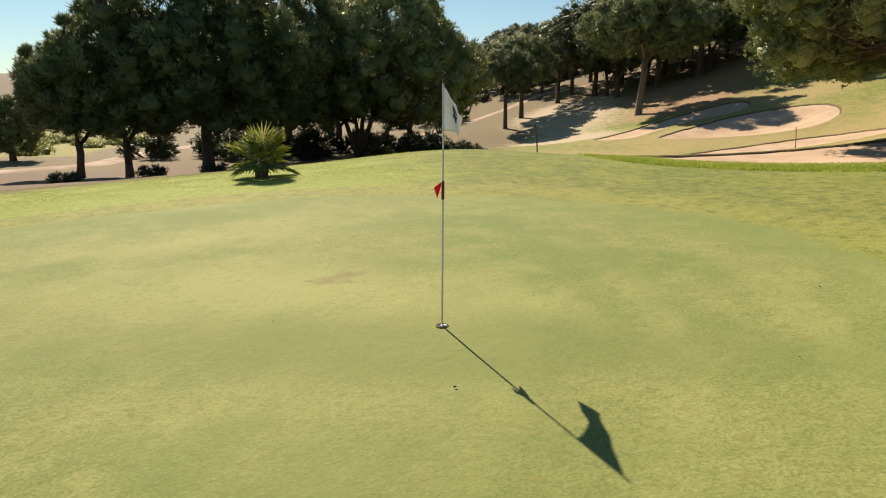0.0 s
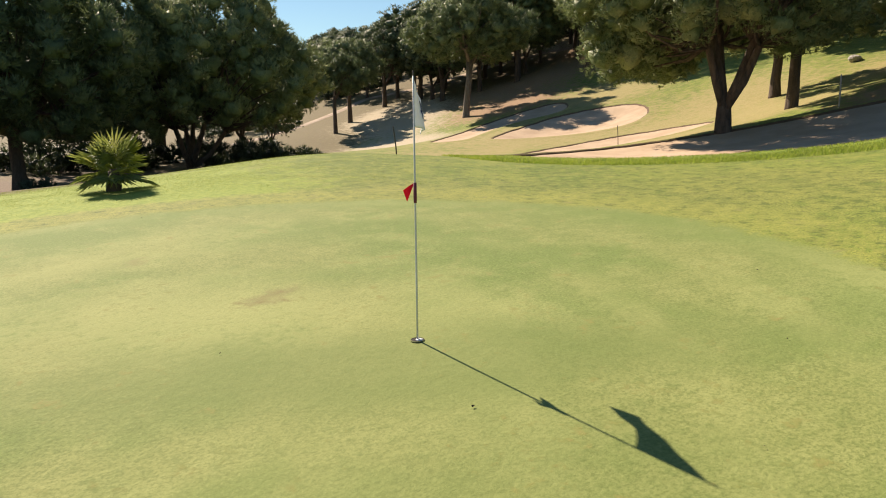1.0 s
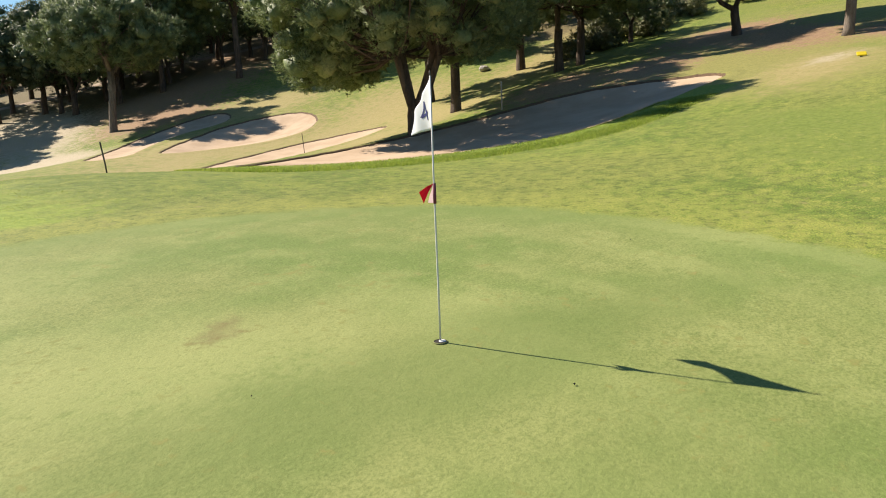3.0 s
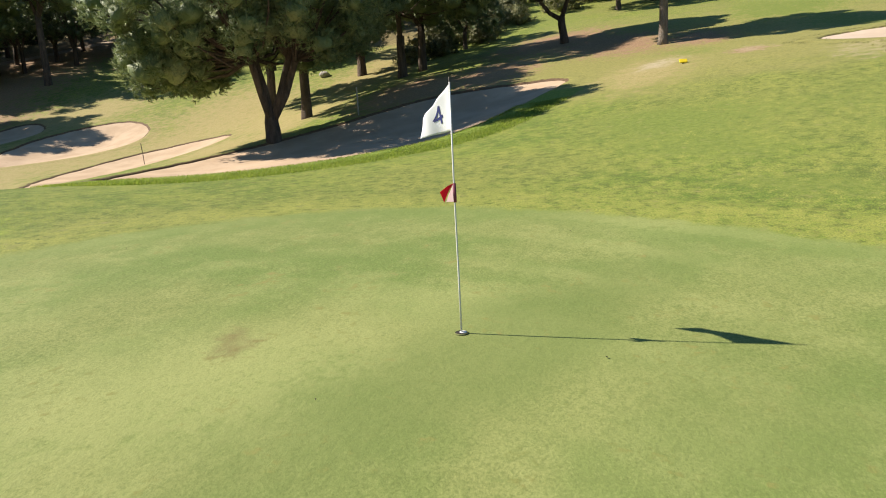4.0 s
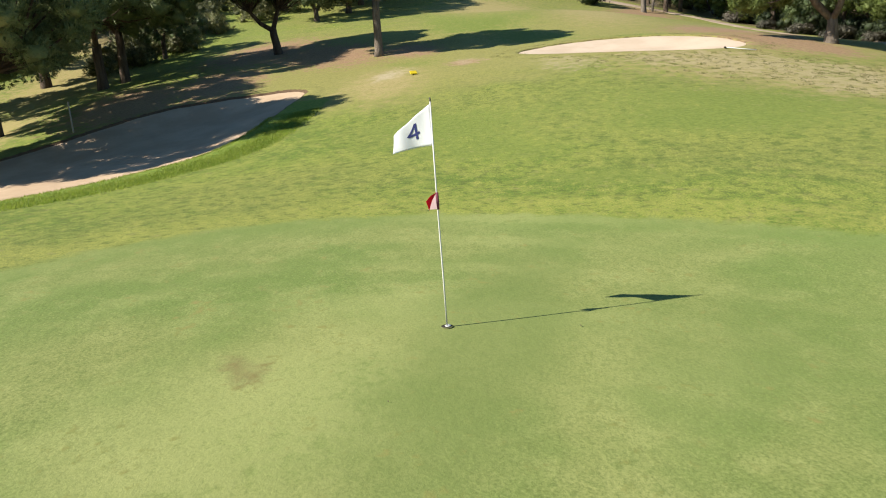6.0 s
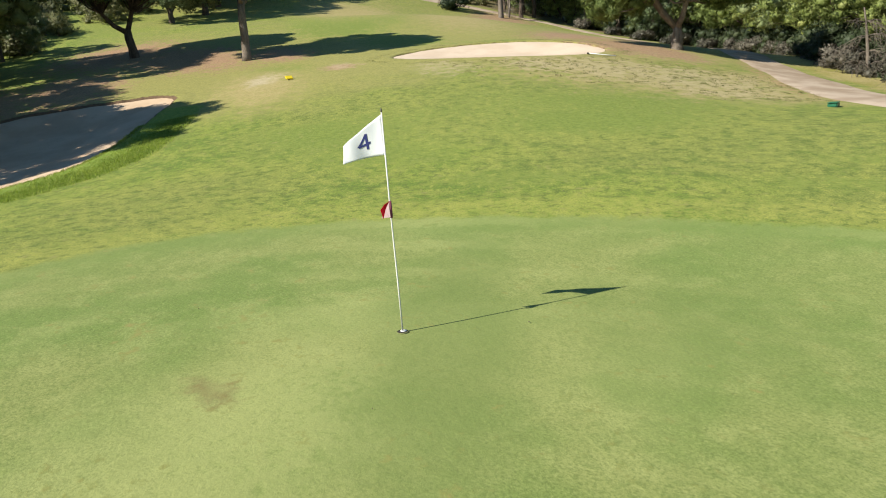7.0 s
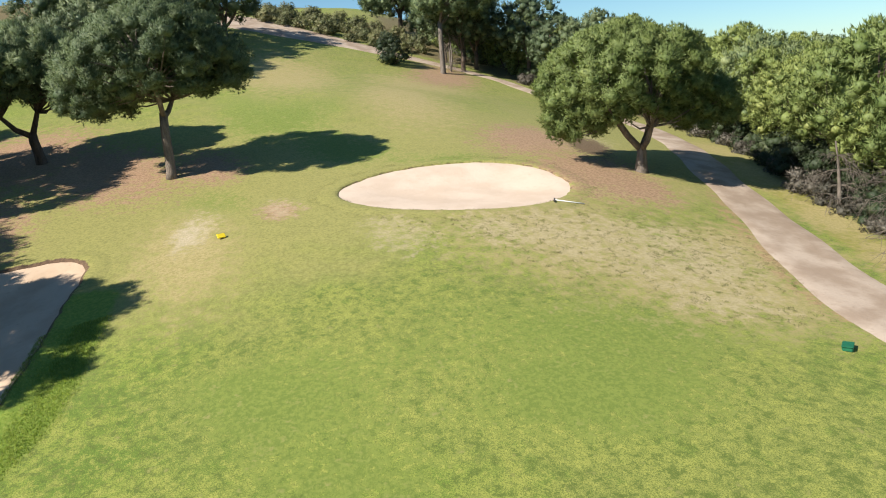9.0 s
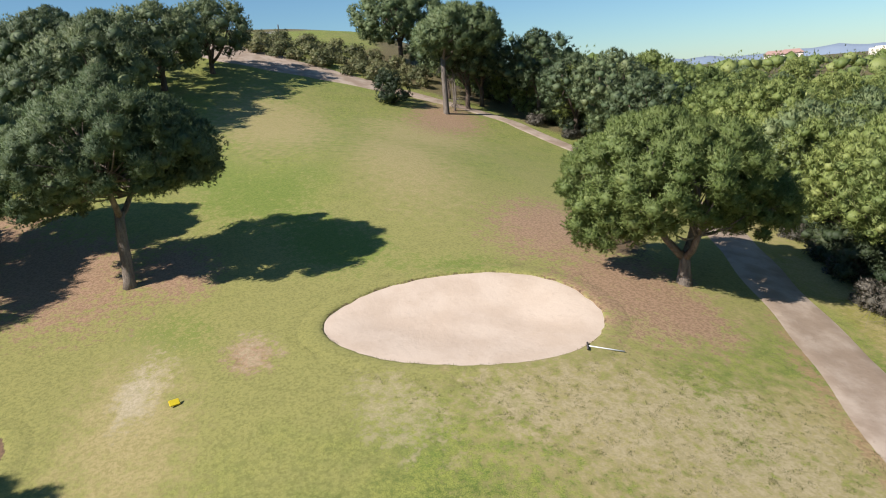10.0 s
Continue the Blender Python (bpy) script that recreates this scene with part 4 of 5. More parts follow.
hill_wood = [low_pine(10.0, 4.4, 3.2, 44, 44, 95, "umbrella pine in the hillside woods", NEEDLES_SHADED, "hillside pines", 3, 130, 0.25),
             low_pine(9.0, 4.6, 2.6, 45, 68, 80, "umbrella pine in the hillside woods", NEEDLES_SHADED, "hillside pines", 3, 130, 0.25)]
woodland(((26, 84), (40, 97), (58, 90), (72, 78), (92, 66), (118, 72), (118, 130), (60, 140), (30, 120)), 6.2, 62, hill_wood, 53, 0.82, 1.05)
woodland(((66, 30), (64, 52), (74, 62), (100, 62), (104, 24), (80, 24)), 6.0, 30, hill_wood, 54, 0.8, 1.1)
woodland(((52, 22), (50, 30), (62, 46), (66, 30), (60, 20)), 6.0, 8, hill_wood, 55, 0.7, 0.9)
broad = low_pine(8.6, 5.4, 1.7, 46, 67, 0.5, "broad dark pine on the hill", NEEDLES_SHADED, "hilltop pines", 4, 300, 0.22)
for x, y, s in ((63, 2, 0.85), (76.5, -9, 0.82), (72, -4, 0.86), (60, 5, 0.72), (70, 5, 0.85), (80, 0, 0.6), (88, 4, 0.5)):
    copy_thing(broad, pose(x, y, ground_z(x, y) - 0.1, 0, 0, x * 37) @ Matrix.Scale(s * 1.12, 4))
for x, y, s in ((66, -30.5, 0.9), (67.6, -33, 0.95), (70, -30.6, 0.9), (72, -34, 1.0), (62, -36, 0.95), (57, -36.5, 0.9), (52, -36.5, 0.9), (47, -35.5, 0.85)):
    copy_thing(hill_wood[int(x) % 2], pose(x, y, ground_z(x, y) - 0.1, 0, 0, x * 53) @ Matrix.Scale(s, 4))
for i in range(9):
    x, y = 56 + 3.1 * i, -39.5 + 0.5 * i
    copy_thing(right_wood[i % 3], pose(x, y, ground_z(x, y) - 1.6, 0, 0, x * 29) @ Matrix.Scale(0.8, 4))

# the first six are added pines, placed to cast shade on the slope
for x, y, s in ((43.5, 69.8, 1.15), (46.8, 67.2, 1.1), (44, 75.5, 1.25), (48.5, 77, 1.25), (40.5, 78, 1.1), (52.5, 74, 1.25), (5, 45, 0.95), (13, 46, 0.75), (9, 50, 0.9), (17, 52, 0.6),
                (70, 48, 1.0), (62, 40, 0.9), (54, 34, 0.85)):
    copy_thing(hill_wood[int(x) % 2], pose(x, y, ground_z(x, y) - 0.1, 0, 0, x * 41) @ Matrix.Scale(s, 4))

woodland(((42, 72), (54, 66), (64, 53), (74, 60), (70, 84), (54, 88), (42, 90)), 4.4, 44, hill_wood, 57, 0.85, 1.1)

# far woods to the horizon
gen_far = np.random.default_rng(61)
far = []
for _ in range(1500):
    az, d = radians(gen_far.uniform(96, 175)), 95 + 500 * gen_far.uniform(0, 1) ** 1.6
    fx, fy = 5 + d * math.sin(az), 3 + d * math.cos(az)
    if d < 170 and az < radians(125):
        continue
    r = gen_far.uniform(2.2, 4.6)
    far.append((fx, fy, ground_z(fx, fy) + gen_far.uniform(1.0, 3.2) - 0.014 * max(0, d - 150), r))
tagged(new("far_woods", tuft_mesh("far_woods", far, 120, 0.4, NEEDLES_YELLOW, gen_far, fine=False)), "dense green pine canopy reaching to the horizon", "woods", kind="stuff")
far = []
for _ in range(420):
    az, d = radians(gen_far.uniform(-40, 92)), 150 + 260 * gen_far.uniform(0, 1)
    fx, fy = d * math.sin(az), d * math.cos(az)
    if az < radians(12):
        continue
    r = gen_far.uniform(2.4, 4.6)
    far.append((fx, fy, ground_z(fx, fy) + gen_far.uniform(2.0, 5.5), r))
tagged(new("far_woods", tuft_mesh("far_woods", far, 90, 0.55, NEEDLES, gen_far, fine=False)), "dark green pine woods on the far slope", "woods", kind="stuff")

# shrubs
shrub(67.2, -23.1, 2.1, 3.8, 71, "round dense dark green bush beside the path", DARKLEAF, puffs=26, sprays=260, size=0.2)
scrub = shrub(80, -21, 1.9, 2.2, 72, "grey-green scrub bush with pale dry tips", SHRUB, group="scrub bushes", puffs=16, sprays=150)
gs = np.random.default_rng(73)
for x, y in scatter(((72.5, -26.5), (79, -20.5), (86, -14.5), (94, -16), (92, -24), (84, -31), (75, -31.5)), 2.0, gs, 46):
    copy_thing(scrub, pose(x, y, ground_z(x, y) - 0.1, 0, 0, gs.uniform(0, 360)) @ Matrix.Scale(gs.uniform(0.55, 0.9), 4))
for x, y in scatter(((57, 14), (64, 8), (78, 7), (85, 16), (82, 28), (66, 24)), 2.4, gs, 44):
    copy_thing(scrub, pose(x, y, ground_z(x, y) - 0.1, 0, 0, gs.uniform(0, 360)) @ Matrix.Scale(gs.uniform(0.7, 1.2), 4))
for x, y, sc in ((49.4, 17.8, 0.9), (52.8, 15.2, 0.8), (54.6, 17.4, 1.1), (56.2, 15.4, 0.9), (50.6, 19.4, 1.0), (53.4, 19.2, 1.1), (47.6, 19.6, 0.8)):
    copy_thing(scrub, pose(x, y, ground_z(x, y) - 0.1, 0, 0, x * 57) @ Matrix.Scale(sc, 4))
# low shrubs whose dark leaf colour carries the shade between the trunks
dark = shrub(11.5, 37.5, 1.3, 1.1, 74, "low shrub coloured dark for the shade under the pines", DARKLEAF, group="low dark shrubs", puffs=12, sprays=140)
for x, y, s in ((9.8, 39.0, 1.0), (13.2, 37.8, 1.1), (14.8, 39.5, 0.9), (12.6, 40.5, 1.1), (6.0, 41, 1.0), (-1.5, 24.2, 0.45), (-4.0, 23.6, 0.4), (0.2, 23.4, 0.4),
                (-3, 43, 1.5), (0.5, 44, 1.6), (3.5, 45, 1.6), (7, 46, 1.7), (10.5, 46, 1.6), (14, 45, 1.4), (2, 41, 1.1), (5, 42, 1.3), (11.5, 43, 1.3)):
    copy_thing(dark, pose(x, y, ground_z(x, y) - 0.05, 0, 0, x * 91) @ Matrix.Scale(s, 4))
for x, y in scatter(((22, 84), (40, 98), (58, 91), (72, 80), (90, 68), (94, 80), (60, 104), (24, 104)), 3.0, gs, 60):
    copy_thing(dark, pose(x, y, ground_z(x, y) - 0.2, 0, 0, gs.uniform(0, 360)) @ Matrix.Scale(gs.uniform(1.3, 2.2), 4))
wildfield = shrub(-12, 52, 1.4, 0.9, 75, "yellow-green wild field shrub", NEEDLES_YELLOW, group="field shrubs", puffs=10, sprays=110)
for x, y in scatter(((-30, 44), (-10, 44), (-5, 60), (-4, 90), (-40, 95)), 2.4, gs, 60):
    copy_thing(wildfield, pose(x, y, ground_z(x, y) - 0.15, 0, 0, gs.uniform(0, 360)) @ Matrix.Scale(gs.uniform(0.7, 1.3), 4))
# dry twig grey, darkened so the colour holds the shade under the crowns
DRYTWIGS = foliage("shaded_dry_undergrowth", (0.06, 0.056, 0.04), (0.10, 0.09, 0.065), (0.20, 0.18, 0.14), leaf=0.15, scale=0.6)
under = shrub(21.0, -23.2, 1.3, 1.3, 76, "dry grey undergrowth, coloured darker for the shade at the foot of the woods", DRYTWIGS, group="undergrowth", puffs=14, sprays=420, size=0.11)
# thickets added to fill the hollow under the crowns with painted shade
thicket = shrub(22.5, -25.0, 1.9, 2.3, 77, "added thicket coloured near black for the shade in the woods", DARKLEAF, group="thickets", puffs=26, sprays=380, size=0.11)
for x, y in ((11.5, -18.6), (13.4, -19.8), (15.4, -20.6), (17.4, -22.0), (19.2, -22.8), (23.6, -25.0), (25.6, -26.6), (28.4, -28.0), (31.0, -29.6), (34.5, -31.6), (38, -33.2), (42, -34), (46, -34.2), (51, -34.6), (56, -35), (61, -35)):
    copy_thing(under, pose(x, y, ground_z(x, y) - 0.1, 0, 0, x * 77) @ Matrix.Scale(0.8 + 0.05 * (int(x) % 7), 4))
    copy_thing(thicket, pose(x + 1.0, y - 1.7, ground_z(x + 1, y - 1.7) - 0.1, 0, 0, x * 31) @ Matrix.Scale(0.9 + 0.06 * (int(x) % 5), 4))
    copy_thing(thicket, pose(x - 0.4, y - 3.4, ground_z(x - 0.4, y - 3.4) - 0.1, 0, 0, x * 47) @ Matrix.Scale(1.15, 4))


def bare_tree(x, y, H, seed, label="leafless grey pine with drooping dry branches", lean=0.1):
    gen = np.random.default_rng(seed)
    t = thing("bare_tree", x, y, ground_z(x, y) - 0.05, label, "tree", "bare trees")
    top = np.array((lean * H, gen.uniform(-0.1, 0.1) * H, H))
    stem = bend((0, 0, -0.1), top, gen, 0.0, 6)
    part("trunk", tubes("trunk", [(stem, list(np.linspace(0.11, 0.03, 6)))], DEADWOOD, 7, 0.1, gen), None, t)
    for k in range(26):
        f = gen.uniform(0.25, 0.98)
        a = gen.uniform(0, 6.28)
        p = np.array(stem[min(5, int(f * 5))])
        L = gen.uniform(0.8, 2.0) * (1.25 - 0.6 * f)
        e = p + np.array((math.cos(a) * L, math.sin(a) * L, gen.uniform(-0.55, 0.25) * L))
        b = bend(p, e, gen, -0.12, 5)
        twigs = [(b, [0.020, 0.016, 0.012, 0.008, 0.004])]
        for m in range(11):
            q = np.array(b[1 + m % 4])
            e2 = q + (e - p) * 0.35 + gen.normal(size=3) * L * 0.22 + np.array((0, 0, -0.28 * L))
            twigs.append((bend(q, e2, gen, 0.1, 3), [0.007, 0.005, 0.003]))
        part("branch", tubes("branch", twigs, DEADWOOD, 4), None, t)
    return t


for x, y, H, sd in ((12.6, -17.2, 4.6, 1), (14.6, -19.6, 3.6, 3), (18.6, -22.0, 3.0, 4), (10.2, -17.6, 4.4, 7), (65.2, -28.6, 5.5, 8), (67.5, -29.8, 5.0, 9)):
    bare_tree(x, y, H, 300 + sd)


def fan_palm(x, y, seed):
    """Dwarf fan palm: a stubby stem and stiff leaf fans on stalks."""
    gen = np.random.default_rng(seed)
    t = thing("fan_palm", x, y, ground_z(x, y), "small green fan palm on the grassy bank", "palm")
    part("stem", tubes("stem", [([(0, 0, -0.1), (0, 0, 0.1), (0.02, 0, 0.28), (0.02, 0.02, 0.42)], [0.13, 0.15, 0.13, 0.08])], BARK, 10, 0.12, gen), None, t)
    for i in range(26):
        az = i * 2.39996 + gen.uniform(-0.2, 0.2)
        el = gen.uniform(-0.25, 1.35) if i < 21 else gen.uniform(-0.5, 0.1)
        d = np.array((math.cos(az) * math.cos(el), math.sin(az) * math.cos(el), math.sin(el)))
        root = np.array((0, 0, 0.36))
        stalk = 0.30 + gen.uniform(0, 0.15)
        hub = root + d * stalk
        side = np.cross(d, (0, 0, 1.0))
        side /= np.linalg.norm(side) + 1e-9
        nrm = np.cross(side, d)
        V, Q = [], []
        sv, sf = tube_data([root, (root + hub) / 2 + nrm * 0.02, hub], [0.012, 0.009, 0.007], 5)
        V += [tuple(p) for p in sv]
        Q += sf
        blades = 20
        L = 0.46 + gen.uniform(-0.05, 0.08)
        for k in range(blades):
            a = radians(-125 + 250 * k / (blades - 1))
            w = d * math.cos(a) + side * math.sin(a)
            fold = nrm * 0.03 * (1 if k % 2 else -1)
            a2 = radians(4.0)
            wl = d * math.cos(a - a2) + side * math.sin(a - a2)
            wr = d * math.cos(a + a2) + side * math.sin(a + a2)
            reach = L * (1 - 0.18 * abs(a) / 2.2) * gen.uniform(0.9, 1.05)
            droop = np.array((0, 0, -0.10 * reach * gen.uniform(0.3, 1.6)))
            o = len(V)
            V += [tuple(hub), tuple(hub + wl * reach * 0.55 - fold * 0.3), tuple(hub + w * reach * 0.55 + fold), tuple(hub + wr * reach * 0.55 - fold * 0.3), tuple(hub + w * reach + droop)]
            Q += [(o, o + 1, o + 2), (o, o + 2, o + 3), (o + 1, o + 4, o + 2), (o + 2, o + 4, o + 3)]
        part("frond", mesh_of("frond", V, Q, PALMLEAF), None, t)
    return t


fan_palm(1.15, 15.85, 81)


# ---------------------------------------------------------------- grass blades round the green
def grass(name, xs, ys, low, high, mat, gen, label):
    """Single blades, each a slim leaning triangle."""
    k = len(xs)
    root = np.stack((xs, ys, relief(xs, ys) - 0.004), 1)
    hgt = gen.uniform(low, high, (k, 1))
    a = gen.uniform(0, 2 * math.pi, k)
    side = np.stack((np.cos(a), np.sin(a), np.zeros(k)), 1) * hgt * 0.16
    tip = root + np.stack((gen.normal(0, 0.5, k), gen.normal(0, 0.5, k), np.ones(k)), 1) * hgt
    V = np.stack((root - side, root + side, tip), 1).reshape(-1, 3)
    me = bpy.data.meshes.new(name)
    me.vertices.add(len(V))
    me.vertices.foreach_set("co", V.ravel())
    me.loops.add(k * 3)
    me.loops.foreach_set("vertex_index", np.arange(k * 3))
    me.polygons.add(k)
    me.polygons.foreach_set("loop_start", np.arange(0, k * 3, 3))
    me.materials.append(mat)
    me.update(calc_edges=True)
    tagged(new(name, me), label, "grass", kind="stuff")


LUSHGRASS = foliage("lush_grass_blades", (0.165, 0.255, 0.03), (0.25, 0.33, 0.048), (0.36, 0.41, 0.085), 0.6, 0.6, 1.2)
gg = np.random.default_rng(101)
gx, gy = gg.uniform(4, 22, 460000), gg.uniform(5, 20, 460000)
ok = (lush_mask(gx, gy) > gg.uniform(0.05, 0.7, len(gx))) & (inside_distance(gx, gy, BUNKERS["main"][0]) < 0.12)
grass("grass", gx[ok], gy[ok], 0.025, 0.075, LUSHGRASS, gg, "lush uncut green grass along the bunker lip")

BANKGRASS = foliage("bank_grass_blades", (0.18, 0.245, 0.035), (0.25, 0.305, 0.05), (0.34, 0.36, 0.09), 0.6, 0.5, 0.8)
gx, gy = gg.uniform(-9, 11, 200000), gg.uniform(12.2, 19.5, 200000)
ok = (inside_distance(gx, gy, GREEN) < -0.9 - gg.uniform(0, 2.0, len(gx))) & (gg.uniform(0, 1, len(gx)) < 1.1 - step(gx, 2, 9)) & (lush_mask(gx, gy) < 0.3) & (gg.uniform(0, 1, len(gx)) < 0.4 + 0.6 * (np.sin(gx * 2.1 + 1.3 * np.sin(gy * 1.7)) * np.cos(gy * 2.6 + gx) > -0.2)) & (inside_distance(gx, gy, BUNKERS["main"][0]) < -0.1)
grass("grass", gx[ok], gy[ok], 0.008, 0.026, BANKGRASS, gg, "tufty sunlit grass on the bank behind the green")

DRYGRASS = foliage("dry_tuft_blades", (0.11, 0.13, 0.035), (0.17, 0.18, 0.06), (0.33, 0.29, 0.14), 0.7, 0.4, 0.8)
gx, gy = gg.uniform(18, 32, 260000), gg.uniform(-15, 0, 260000)
d = inside_distance(gx, gy, BUNKERS["pale"][0])
clump = np.sin(gx * 3.1 + 2 * np.sin(gy * 1.3)) * np.cos(gy * 3.7 + 1.5 * np.sin(gx * 0.9))
ok = (d < 0.05) & (d > -1.3 + gg.uniform(0, 0.9, len(gx))) & (clump > gg.uniform(-0.3, 0.6, len(gx)))
cx, cy = gg.uniform(10, 24, 1500), gg.uniform(-15, -3, 1500)
near = (np.maximum.reduce([ellipse(cx, cy, *e) for e in WORN]) > gg.uniform(0, 0.5, len(cx))) & (inside_distance(cx, cy, BUNKERS["pale"][0]) < -0.3)
bx, by = np.repeat(cx[near], 26), np.repeat(cy[near], 26)
gx, gy = np.concatenate((gx[ok], bx + gg.normal(0, 0.06, len(bx)))), np.concatenate((gy[ok], by + gg.normal(0, 0.06, len(by))))
grass("grass", gx, gy, 0.015, 0.05, DRYGRASS, gg, "dark dry tufts of grass round the pale bunker")

FAIRTUFT = foliage("fairway_tuft_blades", (0.13, 0.175, 0.03), (0.18, 0.225, 0.04), (0.26, 0.285, 0.06), 0.7, 0.4, 0.6)
cx, cy = gg.uniform(3, 24, 6000), gg.uniform(-11, 13, 6000)
thick = np.sin(cx * 0.9 + 1.7 * np.sin(cy * 0.6)) * np.cos(cy * 0.8 + 1.4 * np.sin(cx * 0.5))
ok = (inside_distance(cx, cy, GREEN) < -0.5) & (thick > gg.uniform(-0.7, 0.7, len(cx))) & (inside_distance(cx, cy, BUNKERS["main"][0]) < -0.4) & (inside_distance(cx, cy, BUNKERS["pale"][0]) < -0.4)
ok &= line_distance(cx, cy, ((6, -10.6), (9, -12), (15, -15), (21, -19.5))) > 2.2
cx, cy = cx[ok], cy[ok]
spread = np.repeat(gg.uniform(0.03, 0.16, len(cx)), 34)
gx, gy = np.repeat(cx, 34) + gg.normal(0, 1, len(cx) * 34) * spread, np.repeat(cy, 34) + gg.normal(0, 1, len(cx) * 34) * spread
grass("grass", gx, gy, 0.005, 0.016, FAIRTUFT, gg, "small dark tufts strewn over the mown fairway")


# ---------------------------------------------------------------- the hole
def build_hole():
    x, y = CUP
    z = ground_z(x, y)
    cup = thing("golf_hole", x, y, z, "white-lined golf hole cut in the putting green", "golf hole")
    n = 28
    V, Q = [], []
    rings = ((0.062, 0.002), (0.057, 0.009), (0.0545, 0.009), (0.054, 0.007))
    for r, dz in rings:
        V += [(r * math.cos(2 * math.pi * k / n), r * math.sin(2 * math.pi * k / n), dz) for k in range(n)]
    for i in range(len(rings) - 1):
        Q += [(i * n + k, i * n + (k + 1) % n, (i + 1) * n + (k + 1) % n, (i + 1) * n + k) for k in range(n)]
    part("rim", mesh_of("rim", V, Q, HOLERIM, True), None, cup, "worn turf rim of the hole")
    part("ferrule", tubes("ferrule", [([(0.012, -0.012, 0.004), (0.012, -0.012, 0.012), (0.012, -0.012, 0.016)], [0.032, 0.030, 0.012])], CUP_WHITE, 14), None, cup, "white cup socket round the stick")
    # a flat disc over the turf, coloured dark for the shade in the hole
    V = [(0.0535 * math.cos(2 * math.pi * k / n), 0.0535 * math.sin(2 * math.pi * k / n), 0.0065) for k in range(n)]
    part("shade", mesh_of("shade", V, [tuple(range(n))], CUP_SHADE), None, cup, "flat dark disc painted as the shade inside the hole")
    stick = thing("flagstick", x, y, z, "thin pale flagstick standing in the hole", "flagstick")
    items = [([(0, 0, 0.0), (0, 0, 0.5), (0.002, 0.004, 1.2), (0.0, 0.0, 2.12)], [0.0085, 0.0085, 0.0075, 0.0065])]
    part("pole", tubes("pole", items, METAL_POLE, 12), None, stick)
    part("finial", tubes("finial", [([(0, 0, 2.115), (0, 0, 2.13), (0, 0, 2.15), (0, 0, 2.16)], [0.004, 0.008, 0.007, 0.002])], STAKE, 10), None, stick, "dark knob on the tip")

    def sheet(u0, u1, v0, v1, n_u, n_v, fn):
        V = [tuple(fn(u0 + (u1 - u0) * i / n_u, v0 + (v1 - v0) * j / n_v)) for i in range(n_u + 1) for j in range(n_v + 1)]
        Q = [(i * (n_v + 1) + j, (i + 1) * (n_v + 1) + j, (i + 1) * (n_v + 1) + j + 1, i * (n_v + 1) + j + 1) for i in range(n_u) for j in range(n_v)]
        return V, Q

    way, across = np.array((0.66, 0.75, 0.0)), np.array((0.75, -0.66, 0.0))

    def flag_at(u, v):
        """u along the fly (metres), v down the hoist (metres)."""
        f = u / 0.45
        drop = 0.27 * f * (0.9 + 0.1 * f)
        wave = 0.05 * math.sin(1.3 * math.pi * f) * v / 0.37 + 0.012 * math.sin(f * 13 + v * 6) * f
        return way * (0.42 * f + 0.009) + across * wave + np.array((0, 0, 2.10 - v * (1 - 0.55 * f) - drop))

    V, Q = sheet(0, 0.45, 0, 0.37, 22, 14, flag_at)
    me = mesh_of("cloth", V, Q, FLAGCLOTH, True)
    flag = part("cloth", me, None, stick, "white pennant with a navy figure 4")
    th = flag.modifiers.new("thick", "SOLIDIFY")
    th.thickness, th.offset = 0.002, 0
    # the figure 4, as strokes that follow the cloth on both faces
    strokes = (((0.28, 0.20), (0.15, 0.20)), ((0.19, 0.08), (0.19, 0.265)), ((0.19, 0.08), (0.285, 0.20)))
    V, Q = [], []
    for (ua, va), (ub, vb) in strokes:
        L = math.hypot(ub - ua, vb - va)
        nu, nv = -(vb - va) / L * 0.014, (ub - ua) / L * 0.014
        for face in (0.0045, -0.0045):
            o = len(V)
            for i in range(9):
                s = i / 8
                for k in (-1, 1):
                    p = flag_at(ua + (ub - ua) * s + k * nu, va + (vb - va) * s + k * nv) + across * face
                    V.append(tuple(p))
            Q += [(o + 2 * i, o + 2 * i + 1, o + 2 * i + 3, o + 2 * i + 2) for i in range(8)]
    part("figure", mesh_of("figure", V, Q, NAVY), None, flag, "navy figure 4")

    def leaf(corners, way, thick, push, mat, name, label):
        """A stiff little cloth: corners as (out, height), lying along way."""
        w = np.array((way[0], way[1], 0.0)) / math.hypot(*way)
        nrm = np.array((w[1], -w[0], 0.0))
        k = len(corners)
        V = [tuple(w * (u + 0.006) + nrm * (push + f * thick + 0.012 * math.sin(u * 28)) + np.array((0, 0, h))) for f in (0, 1) for u, h in corners]
        Q = [tuple(range(k))[::-1], tuple(range(k, 2 * k))] + [(i, (i + 1) % k, k + (i + 1) % k, k + i) for i in range(k)]
        part(name, mesh_of(name, V, Q, mat), None, stick, label)

    leaf(((0.0, 1.30), (0.055, 1.275), (0.118, 1.232), (0.10, 1.185), (0.085, 1.14), (0.045, 1.23)), (-0.35, 0.94), 0.002, 0.0, REDCLOTH, "pennant", "small red pennant at mid height")
    leaf(((0.0, 1.295), (0.03, 1.25), (0.065, 1.2), (0.09, 1.14), (0.045, 1.142), (0.0, 1.145)), (0.45, 0.89), 0.002, -0.010, PINKCLOTH, "lining", "pale pink lining of the small pennant")
    V, Q = tube_data([(0, 0, 1.14), (0, 0, 1.2), (0, 0, 1.30)], [0.013, 0.014, 0.013], 10)
    part("band", mesh_of("band", [tuple(v) for v in V], Q, PLUM, True), None, stick, "plum sleeve round the stick")


build_hole()


